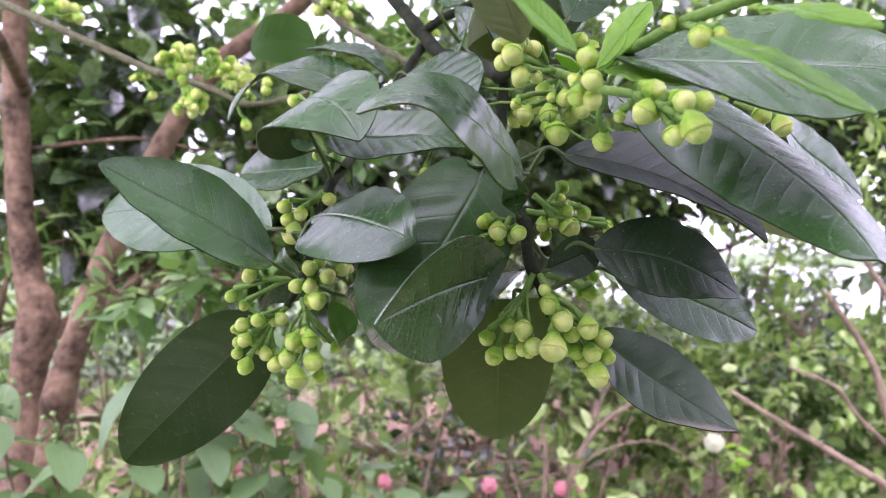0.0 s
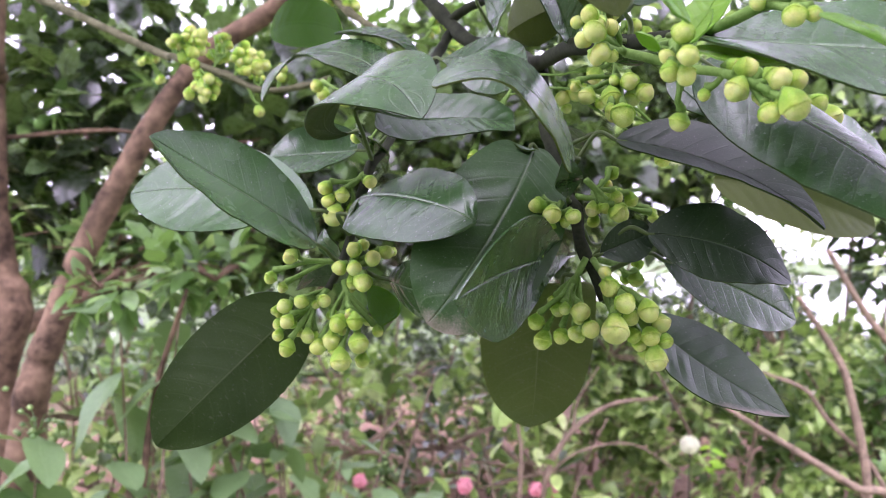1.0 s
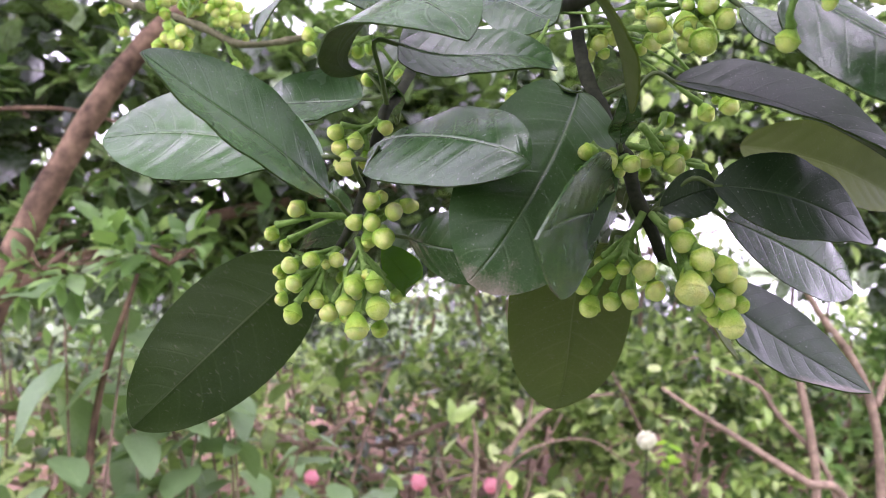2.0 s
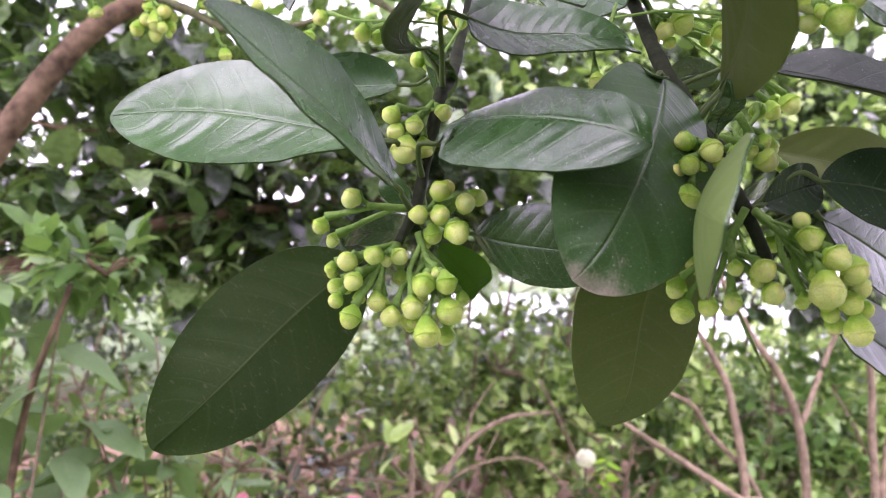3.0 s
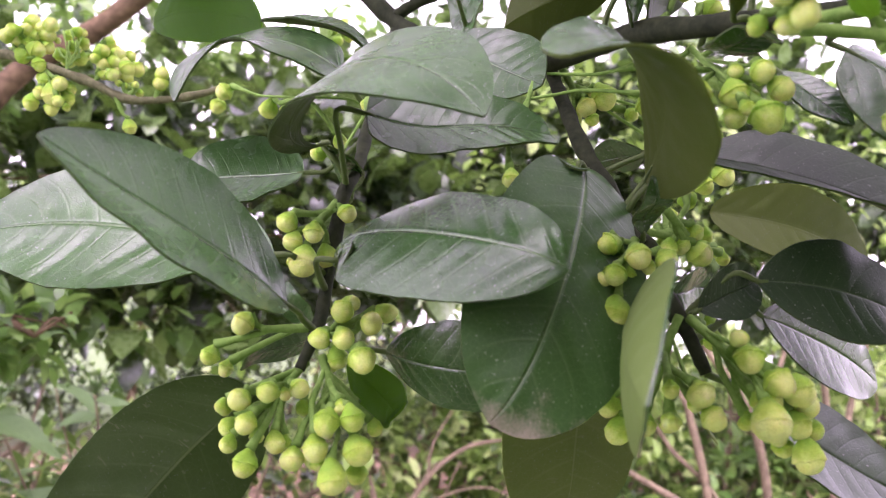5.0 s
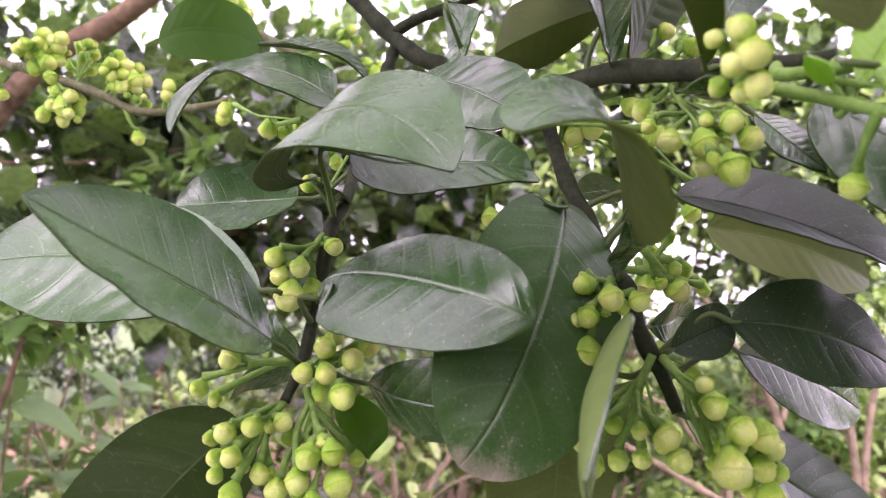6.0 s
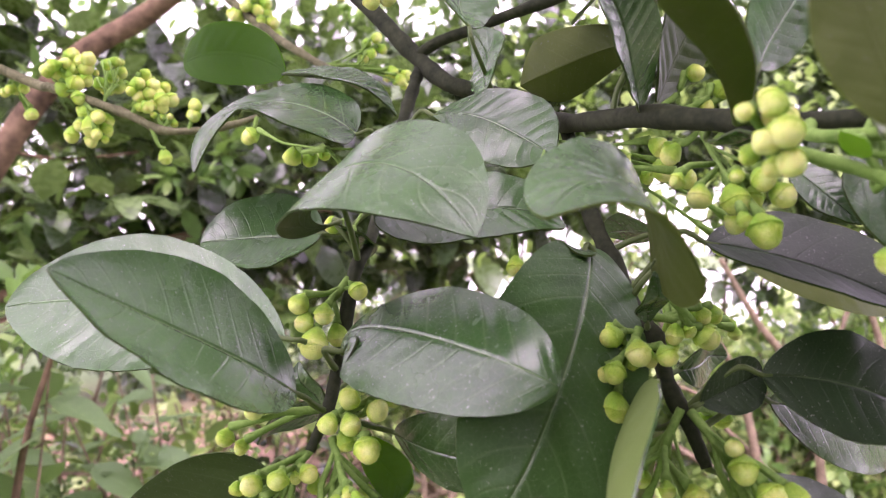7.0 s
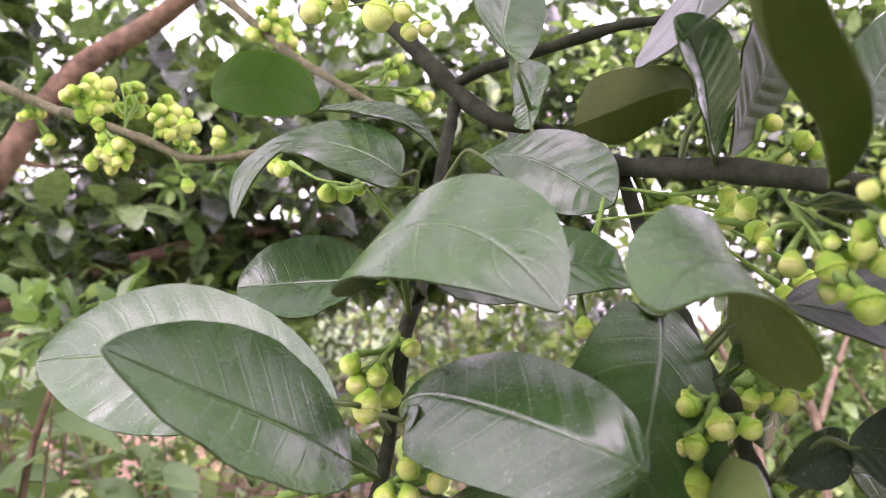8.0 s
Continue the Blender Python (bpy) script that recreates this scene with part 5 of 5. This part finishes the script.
# thin saplings with bare stems and a few dark leaves
for n, (x, y, h) in enumerate(((-1.05, 3.3, 0.95), (-0.62, 3.5, 0.85), (-0.25, 3.2, 0.95), (0.12, 3.7, 0.8), (0.5, 3.4, 0.75), (-1.5, 3.6, 1.0))):
    plant("sapling", "thin bare-stemmed sapling with few dark leaves", "sapling", (x, y, 0), [([(x + dx * 0.4, y, 0), (x + dx, y, h * 0.35), (x + dx * 1.6, y + 0.05, h * 0.7), (x + dx * 2.4, y, h * 1.05)], 0.009) for dx in (-0.11, -0.03, 0.06, 0.13)],
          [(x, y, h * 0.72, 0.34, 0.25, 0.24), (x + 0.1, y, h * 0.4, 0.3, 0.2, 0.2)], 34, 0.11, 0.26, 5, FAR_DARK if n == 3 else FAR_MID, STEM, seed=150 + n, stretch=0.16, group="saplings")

# low shrubs across the middle distance
mid = [(-3.4, 4.9, 0.8, 0.7, 0.6, 0.6), (-1.5, 4.6, 0.34, 0.45, 0.3, 0.3), (-0.2, 5.2, 0.36, 0.5, 0.3, 0.32), (0.9, 4.6, 0.5, 0.5, 0.5, 0.40), (1.7, 4.2, 0.55, 0.6, 0.5, 0.42), (2.5, 4.2, 0.42, 0.6, 0.5, 0.36), (3.3, 4.0, 0.40, 0.6, 0.5, 0.34), (4.1, 3.8, 0.42, 0.7, 0.6, 0.36)]
for n, b in enumerate(mid):
    x, y = b[0], b[1]
    plant("shrub", "green shrub with small leaves and bare thin stems", "shrub", (x, y, 0), [([(x + dx, y, 0), (x + dx * 1.5, y - 0.1, 0.35), (x + dx * 3, y - 0.15, 0.7), (x + dx * 4, y - 0.1, 1.05 + dx)], 0.013) for dx in (-0.12, 0.02, 0.13)],
          [b, (x - 0.3, y + 0.4, b[2] + 0.15, b[3] * 0.7, 0.4, b[5] * 0.6), (x + 0.2, y - 0.1, b[2] + b[5], 0.35, 0.25, 0.3)], 130 if n in (1, 2) else 250, 0.095, 0.27, 8, (FAR_MID, FAR_LIGHT, FAR_MID, FAR_MID)[n % 4], STEM, seed=40 + n, stretch=0.14, group="shrubs in the garden")
hedge = [(-4.8, 7.5, 1.5, 1.5, 0.9, 1.5), (-3.0, 8.4, 1.1, 1.2, 0.9, 1.2), (-1.2, 9.4, 0.9, 1.2, 0.9, 0.9), (0.7, 9.0, 0.75, 1.2, 0.9, 0.7), (2.6, 7.6, 0.55, 1.2, 0.9, 0.5), (4.6, 6.4, 0.55, 1.2, 0.9, 0.5), (6.6, 6.0, 0.8, 1.3, 0.9, 0.7)]
# middle shrubs take near-black leaves: shade of the hollows put into their colour
for n, b in enumerate(hedge):
    plant("shrub", "large green shrub at the garden's edge", "shrub", (b[0], b[1], 0), [([(b[0], b[1], 0), (b[0], b[1], 0.3), (b[0] + 0.1, b[1], 0.7), (b[0], b[1], 1.0)], 0.03)],
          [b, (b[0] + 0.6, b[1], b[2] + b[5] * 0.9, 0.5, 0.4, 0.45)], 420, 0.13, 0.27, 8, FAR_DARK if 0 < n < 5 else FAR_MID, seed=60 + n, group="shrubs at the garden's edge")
far = [(-8, 12, 3.0, 2.8, 1.2, 2.6), (-4.2, 11, 2.9, 2.0, 1.2, 2.2), (-1.4, 11.5, 2.2, 1.3, 1.0, 1.6)]
for n, b in enumerate(far):
    plant("tree", "leafy green tree beyond the garden shrubs", "tree", (b[0], b[1], 0), [([(b[0], b[1], 0), (b[0], b[1], 0.8), (b[0] + 0.2, b[1], 1.6), (b[0], b[1], 2.4)], 0.09)],
          [b, (b[0] + 0.8, b[1] - 0.5, b[2] - 1.0, b[3] * 0.7, 1.0, 1.2)], 170, 0.16, 0.28, 8, FAR_MID, seed=80 + n, group="background trees")
# sparse taller shoots against the bright open side
sparse = [(2.0, 5.6, 1.5, 0.7, 0.4, 0.5), (3.6, 5.2, 1.7, 0.8, 0.4, 0.6), (0.9, 6.2, 1.3, 0.6, 0.4, 0.35), (5.2, 5.0, 1.9, 0.9, 0.5, 0.7), (1.2, 5.4, 2.5, 0.9, 0.5, 0.4), (2.8, 5.0, 2.7, 1.0, 0.5, 0.4)]
for n, b in enumerate(sparse):
    x, y = b[0], b[1]
    plant("tree", "young tree with thin stems and sparse leaves", "tree", (x, y, 0), [([(x, y, 0), (x + 0.05, y, 0.6), (x - 0.05, y, 1.1), (x + 0.1, y, b[2] + 0.3)], 0.02), ([(x + 0.2, y, 0), (x + 0.3, y, 0.6), (x + 0.2, y, 1.1), (x + 0.5, y, b[2] + 0.2)], 0.016)],
          [b], 50, 0.085, 0.27, 8, FAR_MID, STEM, seed=100 + n, group="young trees")

# a pond beyond the garden that mirrors the white sky
pond_m, pn, pl, pb_ = material("pond_water")
pb_.inputs["Base Color"].default_value = (0.12, 0.13, 0.11, 1)
pb_.inputs["Roughness"].default_value = 0.12
pb_.inputs["IOR"].default_value = 1.33
ptc = pn.new("ShaderNodeTexCoord")
pnz = node(pn, "ShaderNodeTexNoise", Scale=3.0, Detail=3.0)
pl.new(ptc.outputs["Object"], pnz.inputs["Vector"])
pbm = node(pn, "ShaderNodeBump", Strength=0.08, Distance=0.05)
pl.new(pnz.outputs[0], pbm.inputs["Height"])
pl.new(pbm.outputs[0], pb_.inputs["Normal"])
rim_ = []
for i in range(48):
    a = 2 * math.pi * i / 48
    rim_.append((24 + 25 * math.cos(a) * (1 + 0.05 * noise.noise(Vector((math.cos(a) * 2, math.sin(a) * 2, 1)))), 34 + 25.5 * math.sin(a), 0.13))
tagged(finish("pond", [*rim_, *[(x, y, -0.3) for x, y, z in rim_]], [tuple(range(48)), *[(i, i + 48, (i + 1) % 48 + 48, (i + 1) % 48) for i in range(48)]], [pond_m], smooth=False), "calm pale water reflecting the white sky", "water", kind="structure")

# slender pink-brown stems with light crowns on the open side
stems = [[(1.639, 2.850, 0.625), (1.564, 2.850, 1.010), (1.509, 2.870, 1.157), (1.391, 2.900, 1.346)], [(1.860, 2.800, 0.631), (1.818, 2.800, 0.930), (1.730, 2.800, 1.123), (1.594, 2.800, 1.291), (1.448, 2.800, 1.520)], [(1.830, 2.800, 0.951), (1.906, 2.820, 1.120), (2.003, 2.850, 1.294), (2.146, 2.900, 1.543)],
         [(2.119, 2.750, 0.635), (2.091, 2.750, 0.935), (2.076, 2.750, 1.172), (1.997, 2.750, 1.408), (1.919, 2.750, 1.621)], [(2.145, 2.750, 0.656), (2.192, 2.750, 1.021), (2.268, 2.750, 1.238), (2.332, 2.750, 1.548)], [(1.712, 2.850, 0.612), (1.508, 2.900, 0.894), (1.422, 2.900, 1.003), (1.281, 2.950, 1.060)]]
slender = tagged(new("tree"), "slender tree with smooth pink-brown stems and sparse leaves", "tree")
slender.location = (1.35, 2.85, 0)
for n, line in enumerate(stems):
    r = (0.016, 0.017, 0.011, 0.015, 0.015, 0.010)[n]
    foot = [(line[0][0], line[0][1], 0.0)] if n != 2 else []
    limb("stem", [*foot, *line], [r * 1.15, r, r * 0.85, r * 0.55], STEM, 9, 0.12, owner=slender)
foliage("crown", cloud([(1.5, 3.1, 2.1, 0.8, 0.5, 0.35), (2.2, 3.1, 1.85, 0.5, 0.4, 0.3), (1.0, 3.3, 1.75, 0.4, 0.3, 0.16)], 150, 9), 0.07, 0.26, 7, FAR_MID, slender)
# a fallen-over bare branch and thin twigs in front of the shrubs
dry = tagged(new("dry_branch"), "bare pale brown branch leaning among the shrubs", "branch")
dry.location = (1.4, 2.7, 0)
limb("stem", [(1.75, 2.6, 0.0), (1.599, 2.600, 0.644), (1.447, 2.600, 0.730), (1.276, 2.620, 0.832), (1.084, 2.650, 0.947), (0.970, 2.700, 1.023)], [0.016, 0.014, 0.011, 0.006], STEM, 8, 0.15, owner=dry)


def petal_flower(at, radius, colour, name, label, petals=14, seed=1):
    """A double flower: cupped petals in three rings on a short stalk down to the ground."""
    rnd = random.Random(seed)
    m, nodes, links, bsdf = material(name + "_petal")
    tc = nodes.new("ShaderNodeTexCoord")
    nz = node(nodes, "ShaderNodeTexNoise", Scale=12.0, Detail=3.0)
    links.new(tc.outputs["Object"], nz.inputs["Vector"])
    tone = ramp(nodes, [(0.3, tuple(0.75 * c for c in colour)), (0.7, colour)])
    links.new(nz.outputs[0], tone.inputs[0])
    links.new(tone.outputs[0], bsdf.inputs["Base Color"])
    bsdf.inputs["Roughness"].default_value = 0.6
    thing = tagged(new(name), label, "flower")
    thing.location = at
    for k in range(petals):
        ring = k * 3 // petals
        h, tilt, size = k * 2.4, (0.75, 0.5, 0.22)[ring] + rnd.uniform(-0.1, 0.1), radius * (1.0, 0.85, 0.6)[ring]
        verts, faces = [], []
        for i in range(5):
            u = i / 4
            for v in (-1, -0.5, 0, 0.5, 1):
                w = size * 0.55 * math.sin(math.pi * (0.12 + 0.8 * u)) ** 0.7
                p = Vector((w * v, size * u, size * (0.28 * u * u + 0.2 * v * v * u)))
                p.rotate(Euler((math.pi / 2 - tilt, 0, h)))
                verts.append(p)
        for i in range(4):
            for j in range(4):
                faces.append((i * 5 + j, i * 5 + j + 1, (i + 1) * 5 + j + 1, (i + 1) * 5 + j))
        finish("petal", verts, faces, [m], thing)
    v, f = tube([Vector((0, 0, 0)), Vector((0.01, 0.02, -at[2] * 0.5)), Vector((0, 0.03, -at[2]))], [0.003, 0.003, 0.004], 6)
    finish("stalk", v, f, [TWIG], thing)
    return thing


petal_flower((0.897, 2.63, 0.83), 0.055, (0.78, 0.80, 0.58), "cream_flower", "pale cream flower on a thin stalk", seed=2)
for n, (x, y, z) in enumerate(((-0.85, 3.0, 0.66), (-0.80, 3.05, 0.64), (-0.22, 3.0, 0.60), (0.18, 3.1, 0.55), (0.46, 3.1, 0.54), (0.53, 3.15, 0.52))):
    petal_flower((x, y, z), 0.056 - 0.004 * (n % 3), (0.80, 0.33, 0.38), "pink_flower", "pink double flower on a low plant", seed=n)
# small yellow-green leaves beside the pale flower
weed = tagged(new("weed"), "small yellow-green weed beside the pale flower", "plant")
weed.location = (0.97, 2.63, 0)
v, f = tube(spline([(0, 0, 0), (0.01, 0.01, 0.5), (0, 0, 0.86)], 6), [0.004, 0.003, 0.002], 6)
finish("stem", v, f, [STALK], weed)
for n in range(9):
    lf = new("leaf", WEED_MESH)
    lf.parent = weed
    lf.matrix_basis = Matrix.LocRotScale(Vector((0, 0, 0.76 + 0.012 * n)), Euler((0.5 - 0.11 * n, 0.3, n * 2.4)), (0.05, 0.055, 0.05))
# fallen leaves on the soil
rl = np.random.default_rng(5)
spots = np.stack([rl.uniform(-4, 5, 900), rl.uniform(2.0, 9, 900), np.full(900, 0.05)], 1)
ways = rl.normal(size=(900, 3)) * (1, 1, 0.15)
LITTER = foliage_material("dry_leaf_litter", (0.12, 0.07, 0.04), (0.30, 0.18, 0.10), (0.42, 0.30, 0.16), 0.1, 0.8)
litter = foliage("fallen_leaves", (spots, ways / np.linalg.norm(ways, axis=1)[:, None]), 0.09, 0.28, 2, LITTER, seed=6, stretch=0.05)
tagged(litter, "dry brown leaves scattered on the soil", "leaves", kind="stuff")

# unseen tree on the camera's side of the path, added for shade and dark reflections
plant("tree", "unseen broad dark-leaved tree added to block light", "tree", (0.2, -2.8, 0), [([(0.2, -2.8, 0), (0.2, -2.8, 0.8), (0.3, -2.8, 1.6), (0.2, -2.8, 2.6)], 0.08)],
      [(0.2, -2.4, 2.5, 1.4, 0.7, 1.0), (-1.5, -2.4, 2.2, 1.3, 0.7, 1.2), (1.9, -2.3, 2.2, 1.3, 0.7, 1.2), (0.2, -2.9, 1.2, 2.2, 0.6, 0.8), (2.4, -0.5, 2.0, 0.6, 0.9, 0.9)], 1800, 0.14, 0.27, 8, FAR_DARK, seed=120)
